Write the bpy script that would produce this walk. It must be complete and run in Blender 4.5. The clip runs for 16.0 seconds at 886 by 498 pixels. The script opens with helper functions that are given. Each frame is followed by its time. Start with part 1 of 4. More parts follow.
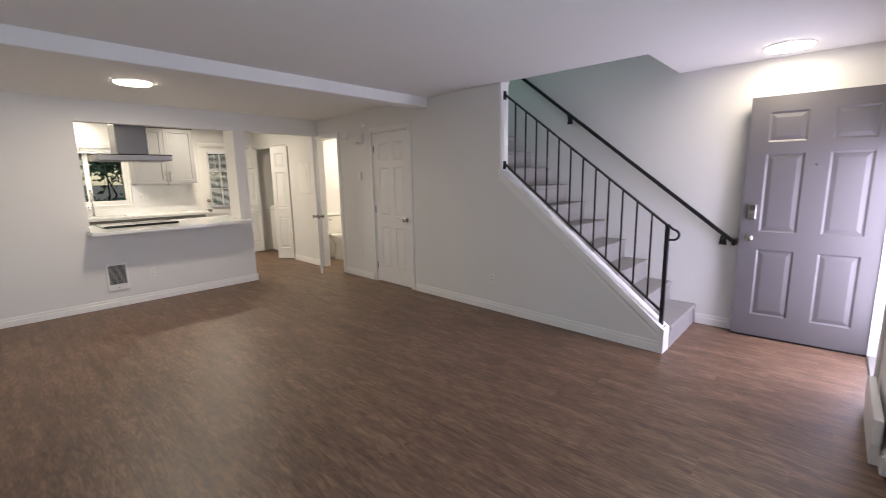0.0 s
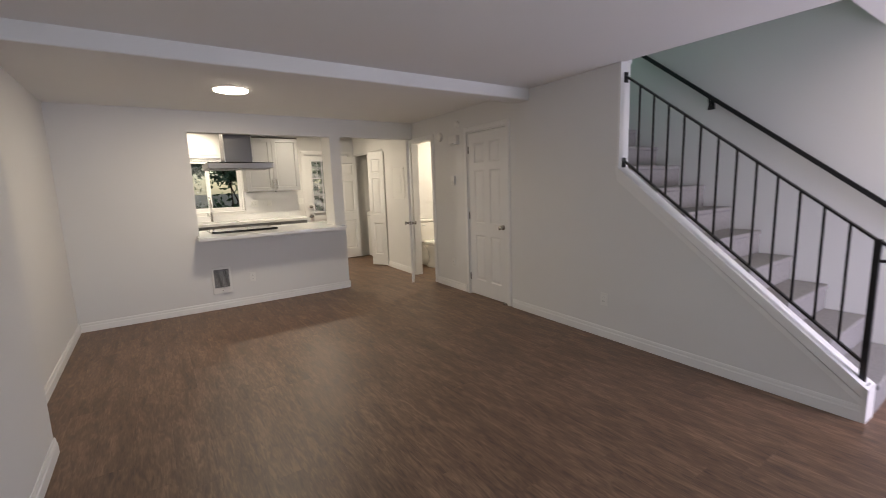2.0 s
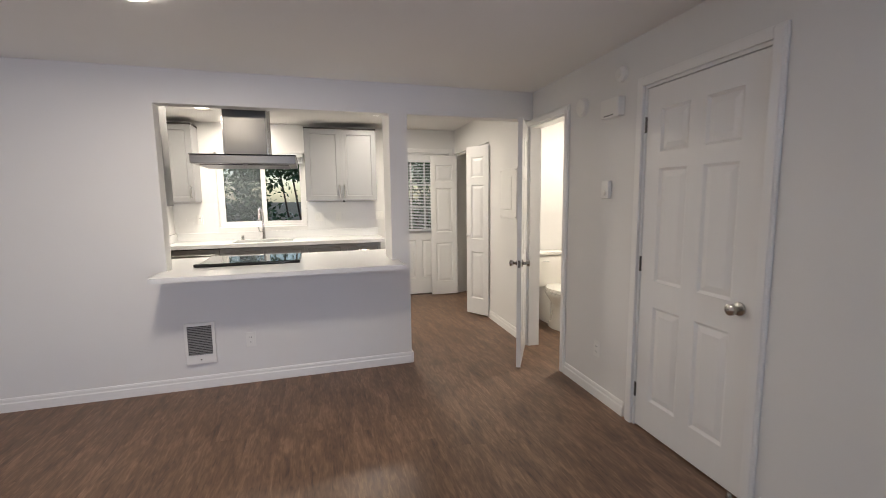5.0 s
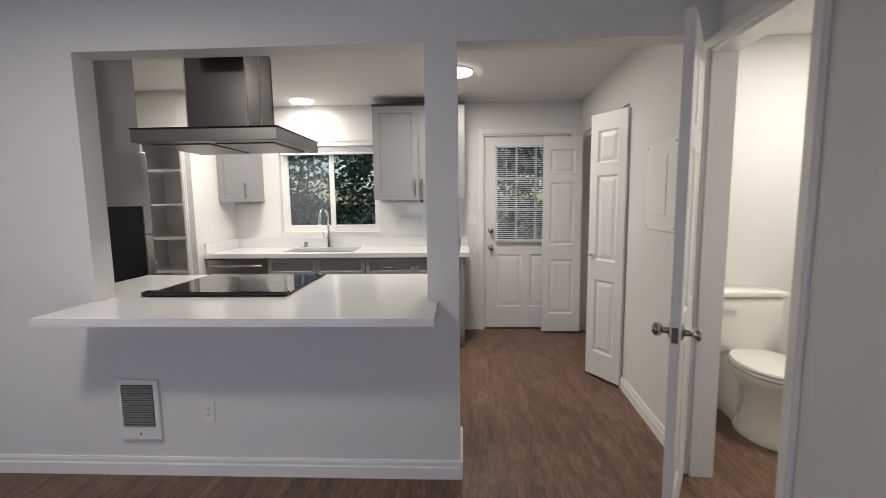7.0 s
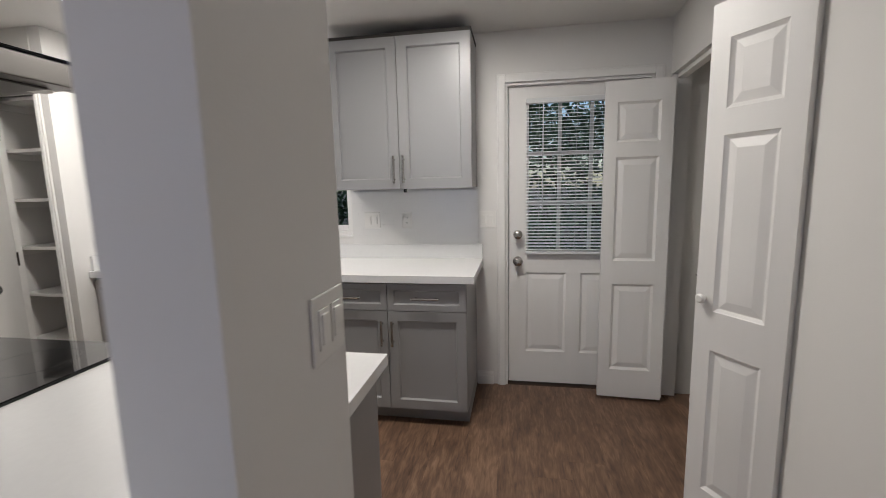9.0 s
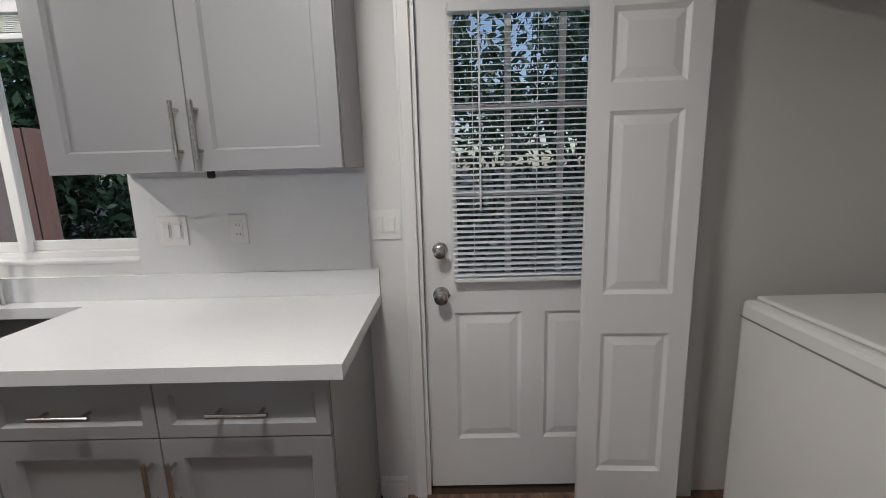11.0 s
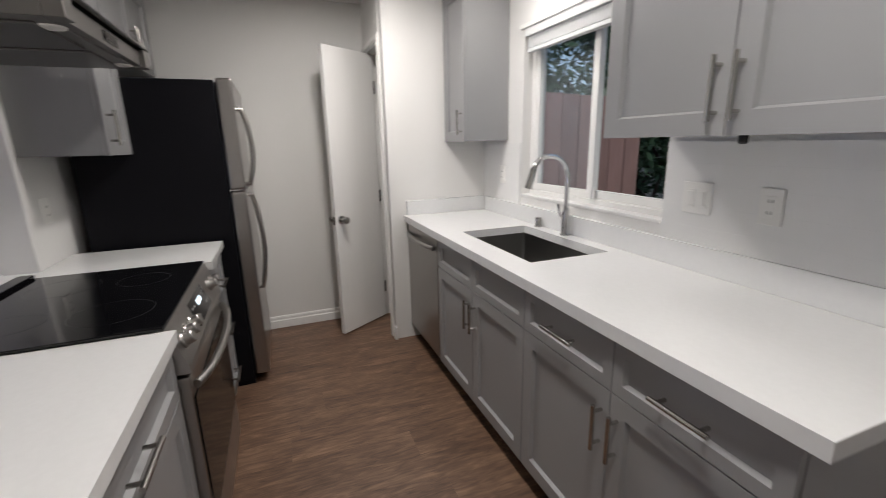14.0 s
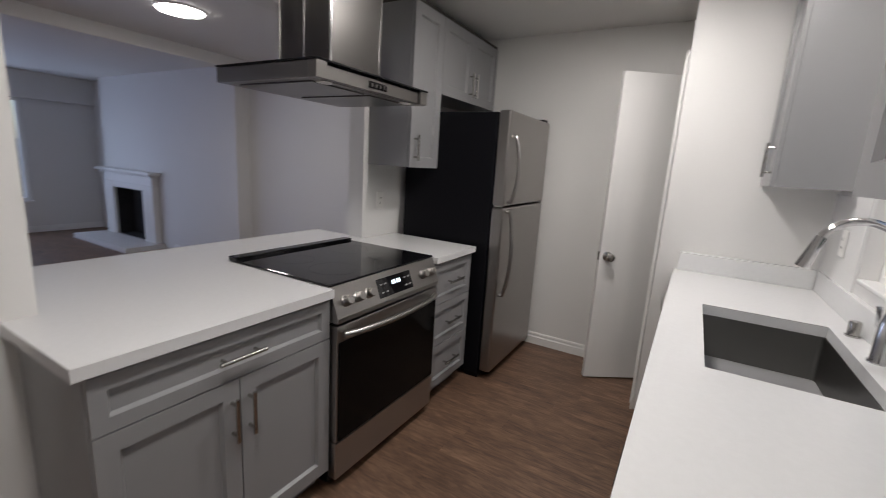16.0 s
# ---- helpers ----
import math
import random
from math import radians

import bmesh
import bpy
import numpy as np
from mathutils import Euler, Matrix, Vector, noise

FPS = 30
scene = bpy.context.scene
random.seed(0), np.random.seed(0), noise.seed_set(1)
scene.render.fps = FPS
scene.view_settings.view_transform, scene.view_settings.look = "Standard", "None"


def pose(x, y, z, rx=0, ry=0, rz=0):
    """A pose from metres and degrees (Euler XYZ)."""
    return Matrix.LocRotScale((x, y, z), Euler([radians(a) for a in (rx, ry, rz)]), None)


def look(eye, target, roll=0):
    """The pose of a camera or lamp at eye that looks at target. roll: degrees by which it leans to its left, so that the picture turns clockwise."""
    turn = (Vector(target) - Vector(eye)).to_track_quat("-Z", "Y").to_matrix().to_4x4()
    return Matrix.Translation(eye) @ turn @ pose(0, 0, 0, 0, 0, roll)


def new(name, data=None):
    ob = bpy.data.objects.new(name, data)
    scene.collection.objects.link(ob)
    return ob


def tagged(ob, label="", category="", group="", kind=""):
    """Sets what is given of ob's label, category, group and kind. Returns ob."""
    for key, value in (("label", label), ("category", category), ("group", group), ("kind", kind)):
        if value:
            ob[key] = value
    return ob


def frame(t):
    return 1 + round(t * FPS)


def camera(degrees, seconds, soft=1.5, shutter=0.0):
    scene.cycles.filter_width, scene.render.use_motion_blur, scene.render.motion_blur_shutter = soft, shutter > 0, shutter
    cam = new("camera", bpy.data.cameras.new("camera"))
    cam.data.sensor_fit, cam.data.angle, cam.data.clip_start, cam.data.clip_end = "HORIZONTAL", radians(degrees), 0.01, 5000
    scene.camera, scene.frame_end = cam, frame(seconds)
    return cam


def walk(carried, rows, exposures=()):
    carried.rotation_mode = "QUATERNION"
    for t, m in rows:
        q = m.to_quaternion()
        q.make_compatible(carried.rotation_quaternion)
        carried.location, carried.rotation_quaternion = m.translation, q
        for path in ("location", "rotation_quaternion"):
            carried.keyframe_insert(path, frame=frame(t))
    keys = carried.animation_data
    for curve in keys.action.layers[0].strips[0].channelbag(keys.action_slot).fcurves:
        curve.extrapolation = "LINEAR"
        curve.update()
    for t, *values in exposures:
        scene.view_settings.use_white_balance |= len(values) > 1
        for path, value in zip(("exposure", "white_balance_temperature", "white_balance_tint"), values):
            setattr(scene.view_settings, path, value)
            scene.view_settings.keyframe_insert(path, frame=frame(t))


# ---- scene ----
cam = camera(92.2, 16.0, soft=0.55, shutter=0.3)
METRES, EYE, TILT, LEAN, TURN = 9.168, 1.44, 0.0, 0.0, 42.6
ROWS = [
    (0.0, 0.0, 0.0, 0.0, -0.18, -9.63, 1.06),
    (0.5, 0.0047, -0.0036, -0.0005, -5.01, -9.17, 1.81),
    (1.0, 0.0044, 0.0065, -0.002, -5.78, -9.36, 2.11),
    (1.5, 0.0039, 0.0323, -0.002, 2.71, -8.85, 2.81),
    (2.0, -0.0023, 0.0597, -0.0028, 12.93, -8.59, 1.97),
    (2.5, -0.0149, 0.0984, 0.0, 16.14, -8.41, 0.68),
    (3.0, -0.0216, 0.1444, -0.0028, 19.42, -7.64, 0.08),
    (3.5, -0.0323, 0.1907, -0.0018, 21.64, -7.26, -0.21),
    (4.0, -0.0491, 0.2382, -0.0018, 22.63, -7.04, 0.27),
]
PATH = [(t, pose(0, 0, EYE, TILT, LEAN, TURN) @ pose(METRES * x, METRES * y, METRES * z, 90 + pitch, roll, yaw)) for t, x, y, z, yaw, pitch, roll in ROWS]
PATH += [
    (6.3, look((-3.580, 2.426, 1.410), (-5.556, 2.625, 1.185), 0.2)),
    (6.5, look((-3.730, 2.455, 1.413), (-5.710, 2.625, 1.190), 0.3)),
    (7.0, look((-4.115, 2.654, 1.391), (-6.100, 2.568, 1.169), -0.7)),
    (7.5, look((-4.493, 2.811, 1.391), (-6.454, 2.508, 1.145), -0.8)),
    (8.0, look((-4.898, 2.894, 1.422), (-6.850, 2.564, 1.138), -0.8)),
    (8.5, look((-5.338, 2.932, 1.407), (-7.290, 2.606, 1.119), -1.2)),
    (9.0, look((-5.725, 2.961, 1.407), (-7.676, 2.621, 1.125), -1.3)),
    (9.5, look((-6.137, 2.965, 1.415), (-8.104, 2.776, 1.110), -2.4)),
    (10.0, look((-6.556, 3.040, 1.409), (-8.526, 3.020, 1.060), -2.1)),
    (12.3, look((-7.165, 2.962, 1.378), (-9.100, 2.722, 0.898), 0.5)),
    (12.5, look((-7.178, 2.966, 1.377), (-9.027, 2.390, 0.876), 1.1)),
    (13.0, look((-7.230, 3.033, 1.381), (-8.691, 1.778, 0.843), 2.0)),
    (13.5, look((-7.196, 3.060, 1.406), (-8.318, 1.483, 0.904), 0.1)),
    (14.0, look((-7.224, 3.058, 1.408), (-7.917, 1.246, 0.922), -1.3)),
    (14.5, look((-7.388, 3.032, 1.423), (-7.566, 1.094, 0.961), 1.4)),
    (15.0, look((-7.600, 2.976, 1.423), (-7.509, 1.022, 1.004), -0.9)),
    (15.5, look((-7.809, 2.915, 1.444), (-7.334, 1.012, 1.054), -0.1)),
    (16.0, look((-8.067, 2.925, 1.423), (-7.090, 1.225, 1.027), 3.6)),
]
PATH.sort(key=lambda row: row[0])
walk(cam, PATH, exposures=[
    (0.0, 0.52, 7450, 8), (0.5, 0.45, 7600, 8), (1.0, 0.22, 7700, 9), (1.5, 0.26, 7850, 10), (2.0, 0.28, 7750, 8), (2.5, 0.50, 7450, 9), (4.2, 0.53, 7200, 9),
    (6.5, 0.25, 6600, 9), (7.5, -0.05, 6500, 9), (8.0, -0.06, 6450, 10), (9.0, -0.11, 6350, 10), (10.0, -0.33, 6150, 10), (12.5, -0.20, 6150, 10),
    (13.0, -0.22, 6300, 12), (14.0, -0.25, 6250, 11), (14.5, -0.24, 6200, 11), (15.5, -0.50, 6200, 11), (16.0, -0.46, 6200, 12)])

# ---- world, sun, lamps ----
CEIL, KCEIL = 2.345, 2.40
world = bpy.data.worlds.new("sky")
scene.world = world
world.use_nodes = True
_wn = world.node_tree.nodes
_sky = _wn.new("ShaderNodeTexSky")
_sky.sky_type, _sky.sun_disc = "NISHITA", False
_sky.sun_elevation, _sky.sun_rotation = radians(45), radians(-4)
world.node_tree.links.new(_sky.outputs[0], _wn["Background"].inputs[0])
_wn["Background"].inputs[1].default_value = 0.15
sun = new("sun", bpy.data.lights.new("sun", "SUN"))
sun.data.energy, sun.data.angle, sun.data.color = 1.5, radians(12), (1.0, 0.95, 0.88)
sun.matrix_world = look((0, 0, 20), (0.7, -9.97, 10))
scene.view_settings.exposure = 0.0

LAMP_COLOUR = (1.0, 0.935, 0.86)
LAMPS = [  # x, y, radius, watts
    (-4.83, 1.12, 0.155, 12.5),
    (-0.36, 4.20, 0.155, 3.4),
    (-8.39, 1.09, 0.115, 4.6),
    (-7.58, 2.62, 0.135, 19),
    (-7.62, 0.81, 0.115, 19),
    (-6.15, 4.75, 0.135, 17),
]
# lamps added for the sky in the openings: place, turn, width, height, watts, colour
DAYLIGHT = [
    (pose(0.86, 1.5, 1.22, 0, 90, 22), 1.45, 1.5, 15.5, (0.58, 0.70, 1.0)),
    (pose(0.40, 4.03, 0.88, 0, 84, 0), 1.4, 0.86, 38, (0.66, 0.66, 1.0)),
    # teal lamp added above the stairs; the upstairs opening is out of view
    (pose(-5.44, 4.1, 3.9, 0, -90, 0), 1.2, 0.8, 13, (0.26, 0.95, 0.80)),
]
for m, w, h, watts, colour in DAYLIGHT:
    la = new("daylight_fill", bpy.data.lights.new("daylight_fill", "AREA"))
    la.data.shape, la.data.size, la.data.size_y, la.data.energy, la.data.color = "RECTANGLE", w, h, watts, colour
    la.matrix_basis = m
LAMP_SPREAD = radians(180)


# ---- materials ----
def material(name, colour, rough=0.5, metal=0.0, vary=0.06, scale=6.0, bump=0.0, bump_scale=200.0,
             stretch=(1, 1, 1), coat=0.0, rough_vary=0.0, per_object=0.0, spec=0.5):
    m = bpy.data.materials.new(name)
    m.use_nodes = True
    nt = m.node_tree
    n, l = nt.nodes, nt.links
    b = n["Principled BSDF"]
    b.inputs["Roughness"].default_value = rough
    b.inputs["Metallic"].default_value = metal
    b.inputs["Coat Weight"].default_value = coat
    b.inputs["Specular IOR Level"].default_value = spec
    tc = n.new("ShaderNodeTexCoord")
    mp = n.new("ShaderNodeMapping")
    mp.inputs["Scale"].default_value = stretch
    l.new(tc.outputs["Object"], mp.inputs[0])
    ns = n.new("ShaderNodeTexNoise")
    ns.inputs["Scale"].default_value = scale
    ns.inputs["Detail"].default_value = 6
    l.new(mp.outputs[0], ns.inputs[0])
    mix = n.new("ShaderNodeMix")
    mix.data_type = "RGBA"
    mix.inputs["A"].default_value = (*[c * (1 - vary) for c in colour], 1)
    mix.inputs["B"].default_value = (*[min(1, c * (1 + vary)) for c in colour], 1)
    l.new(ns.outputs["Fac"], mix.inputs["Factor"])
    out = mix.outputs["Result"]
    if per_object:
        oi = n.new("ShaderNodeObjectInfo")
        hsv = n.new("ShaderNodeHueSaturation")
        mr = n.new("ShaderNodeMapRange")
        mr.inputs["To Min"].default_value, mr.inputs["To Max"].default_value = 1 - per_object, 1 + per_object
        l.new(oi.outputs["Random"], mr.inputs["Value"])
        l.new(mr.outputs[0], hsv.inputs["Value"])
        l.new(out, hsv.inputs["Color"])
        out = hsv.outputs[0]
    l.new(out, b.inputs["Base Color"])
    if rough_vary:
        mr2 = n.new("ShaderNodeMapRange")
        mr2.inputs["To Min"].default_value, mr2.inputs["To Max"].default_value = rough - rough_vary, rough + rough_vary
        l.new(ns.outputs["Fac"], mr2.inputs["Value"])
        l.new(mr2.outputs[0], b.inputs["Roughness"])
    if bump:
        n2 = n.new("ShaderNodeTexNoise")
        n2.inputs["Scale"].default_value = bump_scale
        n2.inputs["Detail"].default_value = 3
        l.new(mp.outputs[0], n2.inputs[0])
        bp = n.new("ShaderNodeBump")
        bp.inputs["Strength"].default_value = bump
        bp.inputs["Distance"].default_value = 0.004
        l.new(n2.outputs["Fac"], bp.inputs["Height"])
        l.new(bp.outputs[0], b.inputs["Normal"])
    return m


def wood_floor():
    m = bpy.data.materials.new("vinyl_plank")
    m.use_nodes = True
    nt = m.node_tree
    n, l = nt.nodes, nt.links
    b = n["Principled BSDF"]
    geo = n.new("ShaderNodeNewGeometry")
    oi = n.new("ShaderNodeObjectInfo")
    off = n.new("ShaderNodeVectorMath")
    off.operation = "MULTIPLY"
    cmb = n.new("ShaderNodeCombineXYZ")
    for k in range(3):
        l.new(oi.outputs["Random"], cmb.inputs[k])
    off.inputs[1].default_value = (37.0, 53.0, 11.0)
    l.new(cmb.outputs[0], off.inputs[0])
    add = n.new("ShaderNodeVectorMath")
    l.new(geo.outputs["Position"], add.inputs[0])
    l.new(off.outputs[0], add.inputs[1])
    def layer(sc, scale, detail, dist):
        mp = n.new("ShaderNodeMapping")
        mp.inputs["Scale"].default_value = sc
        l.new(add.outputs[0], mp.inputs[0])
        ns = n.new("ShaderNodeTexNoise")
        ns.inputs["Scale"].default_value = scale
        ns.inputs["Detail"].default_value = detail
        ns.inputs["Distortion"].default_value = dist
        l.new(mp.outputs[0], ns.inputs[0])
        return ns
    grain = layer((6.5, 34, 34), 1.2, 5, 1.0)
    fine = layer((14, 110, 110), 1.0, 4, 0.4)
    blot = layer((2.2, 9, 9), 1.0, 4, 0.6)
    ramp = n.new("ShaderNodeValToRGB")
    e = ramp.color_ramp.elements
    e[0].position, e[0].color = 0.31, (0.052, 0.029, 0.019, 1)
    e[1].position, e[1].color = 0.71, (0.320, 0.202, 0.132, 1)
    mid = e.new(0.5)
    mid.color = (0.155, 0.090, 0.057, 1)
    w1 = n.new("ShaderNodeMath")
    w1.operation, w1.inputs[1].default_value = "MULTIPLY", 0.22
    l.new(fine.outputs["Fac"], w1.inputs[0])
    w2 = n.new("ShaderNodeMath")
    w2.operation, w2.inputs[1].default_value = "MULTIPLY_ADD", 0.45
    l.new(grain.outputs["Fac"], w2.inputs[0])
    l.new(w1.outputs[0], w2.inputs[2])
    w3 = n.new("ShaderNodeMath")
    w3.operation, w3.inputs[1].default_value = "MULTIPLY_ADD", 0.33
    l.new(blot.outputs["Fac"], w3.inputs[0])
    l.new(w2.outputs[0], w3.inputs[2])
    l.new(w3.outputs[0], ramp.inputs[0])
    hsv = n.new("ShaderNodeHueSaturation")
    mr = n.new("ShaderNodeMapRange")
    mr.inputs["To Min"].default_value, mr.inputs["To Max"].default_value = 0.965, 1.035
    l.new(oi.outputs["Random"], mr.inputs["Value"])
    l.new(mr.outputs[0], hsv.inputs["Value"])
    l.new(ramp.outputs[0], hsv.inputs["Color"])
    l.new(hsv.outputs[0], b.inputs["Base Color"])
    rr = n.new("ShaderNodeMapRange")
    rr.inputs["To Min"].default_value, rr.inputs["To Max"].default_value = 0.34, 0.56
    l.new(grain.outputs["Fac"], rr.inputs["Value"])
    l.new(rr.outputs[0], b.inputs["Roughness"])
    bp = n.new("ShaderNodeBump")
    bp.inputs["Strength"].default_value, bp.inputs["Distance"].default_value = 0.25, 0.002
    l.new(w2.outputs[0], bp.inputs["Height"])
    l.new(bp.outputs[0], b.inputs["Normal"])
    return m


def glass(name, tint=(0.95, 0.98, 0.97)):
    m = bpy.data.materials.new(name)
    m.use_nodes = True
    b = m.node_tree.nodes["Principled BSDF"]
    b.inputs["Base Color"].default_value = (*tint, 1)
    b.inputs["Transmission Weight"].default_value = 1
    b.inputs["Roughness"].default_value = 0.0
    b.inputs["IOR"].default_value = 1.05
    return m


def glowing(name, colour, strength):
    m = bpy.data.materials.new(name)
    m.use_nodes = True
    b = m.node_tree.nodes["Principled BSDF"]
    b.inputs["Base Color"].default_value = (0.9, 0.9, 0.88, 1)
    b.inputs["Emission Color"].default_value = (*colour, 1)
    b.inputs["Emission Strength"].default_value = strength
    return m


WALL = material("wall_paint", (0.73, 0.72, 0.70), 0.62, vary=0.025, scale=1.3, bump=0.09, bump_scale=150)
CEILING = material("ceiling_paint", (0.77, 0.76, 0.74), 0.8, vary=0.03, scale=1.5, bump=0.16, bump_scale=90)
TRIM = material("trim_paint", (0.80, 0.79, 0.77), 0.35, vary=0.02, scale=3)
DOORW = material("door_paint", (0.79, 0.78, 0.76), 0.38, vary=0.025, scale=2.5, bump=0.05, bump_scale=60, stretch=(8, 8, 1))
DOORG = material("grey_door_paint", (0.118, 0.110, 0.112), 0.42, vary=0.05, scale=3, bump=0.06, bump_scale=80)
GREY = material("cabinet_grey", (0.285, 0.285, 0.288), 0.36, vary=0.03, scale=3)
TOPSTRIP = material("dark_top_strip", (0.045, 0.04, 0.036), 0.7, vary=0.2, scale=8)
GREYIN = material("cabinet_inner", (0.25, 0.25, 0.25), 0.5, vary=0.03)
QUARTZ = material("white_quartz", (0.73, 0.73, 0.725), 0.13, vary=0.035, scale=60, spec=0.3)
TILE = material("backsplash_tile", (0.79, 0.785, 0.77), 0.22, vary=0.02, scale=4, per_object=0.005)
GROUT = material("grout", (0.82, 0.81, 0.79), 0.6)
STEEL = material("brushed_steel", (0.36, 0.345, 0.33), 0.30, 1.0, vary=0.04, scale=5, stretch=(1, 1, 60), rough_vary=0.025)
# Darkened copies of the steel: the dim room they mirror is in the colour.
HOODSTEEL = material("dark_reflection_steel", (0.15, 0.143, 0.136), 0.31, 1.0, vary=0.03, scale=3, stretch=(40, 40, 1), rough_vary=0.02)
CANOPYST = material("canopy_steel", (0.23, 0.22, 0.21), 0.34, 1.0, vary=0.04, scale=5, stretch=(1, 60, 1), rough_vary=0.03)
STEELH = material("brushed_steel_flat", (0.42, 0.405, 0.39), 0.32, 1.0, vary=0.04, scale=5, stretch=(60, 1, 1), rough_vary=0.025)
# Darker steel: the near-black reflection in the basin is put into its colour.
SINKST = material("sink_steel", (0.22, 0.215, 0.205), 0.34, 1.0, vary=0.05, scale=5, stretch=(1, 40, 1), rough_vary=0.03)
CHROME = material("chrome", (0.72, 0.72, 0.72), 0.12, 1.0, vary=0.02)
NICKEL = material("satin_nickel", (0.47, 0.455, 0.43), 0.22, 1.0, vary=0.04)
BLACK = material("black_textured", (0.006, 0.006, 0.008), 0.4, vary=0.1, bump=0.1, bump_scale=400, spec=0.12)
BLACKG = material("black_glass", (0.005, 0.005, 0.006), 0.04, vary=0.05)
BLACKM = material("black_iron", (0.008, 0.008, 0.009), 0.4, vary=0.15)
CARPET = material("stair_carpet", (0.28, 0.265, 0.26), 0.95, vary=0.25, scale=55, bump=0.9, bump_scale=320)
PORC = material("porcelain", (0.82, 0.80, 0.75), 0.08, vary=0.01, coat=0.4)
PLASTIC = material("white_plastic", (0.78, 0.77, 0.74), 0.4, vary=0.02)
# Near-black: slots and recesses drawn with it have their shade in the colour.
DARK = material("dark_gap", (0.02, 0.02, 0.02), 0.7)
BLIND = material("blind_white", (0.75, 0.76, 0.76), 0.45, vary=0.03)
FENCE = material("fence_wood", (0.27, 0.16, 0.14), 0.8, vary=0.3, scale=3, stretch=(6, 6, 0.6), bump=0.5, bump_scale=30, per_object=0.15)
EARTH = material("garden_ground", (0.06, 0.055, 0.04), 0.95, vary=0.4, scale=1.5, bump=0.8, bump_scale=14)
LEAF = material("hedge_leaf", (0.065, 0.12, 0.06), 0.5, vary=0.5, scale=3)
BARK = material("bark", (0.07, 0.05, 0.04), 0.9, vary=0.4, scale=8, bump=0.8, bump_scale=30)
FLOOR = wood_floor()
SUBFLOOR = material("subfloor", (0.07, 0.042, 0.027), 0.9)
BRICKD = material("sooty_brick", (0.02, 0.02, 0.02), 0.9, vary=0.4, scale=12, bump=0.5, bump_scale=30)
MARBLE = material("mantel_paint", (0.74, 0.73, 0.71), 0.4, vary=0.03)
LOUVRE = material("louvre_grey", (0.27, 0.27, 0.27), 0.4)
HINGE = material("dark_hinge", (0.10, 0.09, 0.08), 0.35, 1.0)
OVENG = material("oven_glass", (0.004, 0.004, 0.004), 0.08, vary=0.05, spec=0.12)
RING = material("burner_print", (0.03, 0.03, 0.03), 0.3)
PANE = glass("window_glass")
SCREEN = bpy.data.materials.new("insect_mesh")
SCREEN.use_nodes = True
_n, _l = SCREEN.node_tree.nodes, SCREEN.node_tree.links
_n["Principled BSDF"].inputs["Base Color"].default_value = (0.26, 0.28, 0.31, 1)
_t, _x = _n.new("ShaderNodeBsdfTransparent"), _n.new("ShaderNodeMixShader")
_x.inputs[0].default_value = 0.16
_l.new(_t.outputs[0], _x.inputs[1])
_l.new(_n["Principled BSDF"].outputs[0], _x.inputs[2])
_l.new(_x.outputs[0], _n["Material Output"].inputs[0])
GLOW = glowing("lamp_diffuser", LAMP_COLOUR, 16.0)
CLOCK = glowing("clock_digits", (0.75, 0.9, 1.0), 2.0)


# ---- mesh helpers ----
def box(bm, x0, x1, y0, y1, z0, z1, bevel=0.0):
    x0, x1 = min(x0, x1), max(x0, x1)
    y0, y1 = min(y0, y1), max(y0, y1)
    z0, z1 = min(z0, z1), max(z0, z1)
    v = [bm.verts.new((x, y, z)) for z in (z0, z1) for y in (y0, y1) for x in (x0, x1)]
    fs = [bm.faces.new([v[i] for i in q]) for q in
          ((0, 2, 3, 1), (4, 5, 7, 6), (0, 1, 5, 4), (2, 6, 7, 3), (0, 4, 6, 2), (1, 3, 7, 5))]
    if bevel:
        edges = list({e for f in fs for e in f.edges})
        bmesh.ops.bevel(bm, geom=edges, offset=bevel, segments=2, profile=0.5, affect="EDGES")
    return bm


def boxes(*bs, bevel=0.0):
    bm = bmesh.new()
    for b in bs:
        box(bm, *b, bevel=bevel)
    return bm


def prism(bm, pts, axis, a, b):
    """A polygon in the plane across the axis, drawn out from a to b."""
    def at(p, c):
        return {"x": (c, *p), "y": (p[0], c, p[1]), "z": (*p, c)}[axis]
    lo = [bm.verts.new(at(p, a)) for p in pts]
    hi = [bm.verts.new(at(p, b)) for p in pts]
    bm.faces.new(lo)
    bm.faces.new(hi)
    for i in range(len(pts)):
        j = (i + 1) % len(pts)
        bm.faces.new((lo[i], lo[j], hi[j], hi[i]))
    bmesh.ops.recalc_face_normals(bm, faces=bm.faces)
    return bm


def rod(bm, p, q, r, seg=12, r2=None):
    p, q = Vector(p), Vector(q)
    d = q - p
    m = Matrix.Translation((p + q) / 2) @ d.to_track_quat("Z", "Y").to_matrix().to_4x4()
    bmesh.ops.create_cone(bm, cap_ends=True, segments=seg, radius1=r, radius2=r if r2 is None else r2, depth=d.length, matrix=m)
    return bm


def lathe(bm, profile, m=Matrix(), seg=24, sx=1.0, sy=1.0):
    """Rings of (radius, height) round the local z axis."""
    rings = []
    for r, z in profile:
        rings.append([bm.verts.new(m @ Vector((r * sx * math.cos(2 * math.pi * k / seg), r * sy * math.sin(2 * math.pi * k / seg), z))) for k in range(seg)])
    for a, b in zip(rings, rings[1:]):
        for k in range(seg):
            j = (k + 1) % seg
            bm.faces.new((a[k], a[j], b[j], b[k]))
    bm.faces.new(list(reversed(rings[0])))
    bm.faces.new(rings[-1])
    return bm


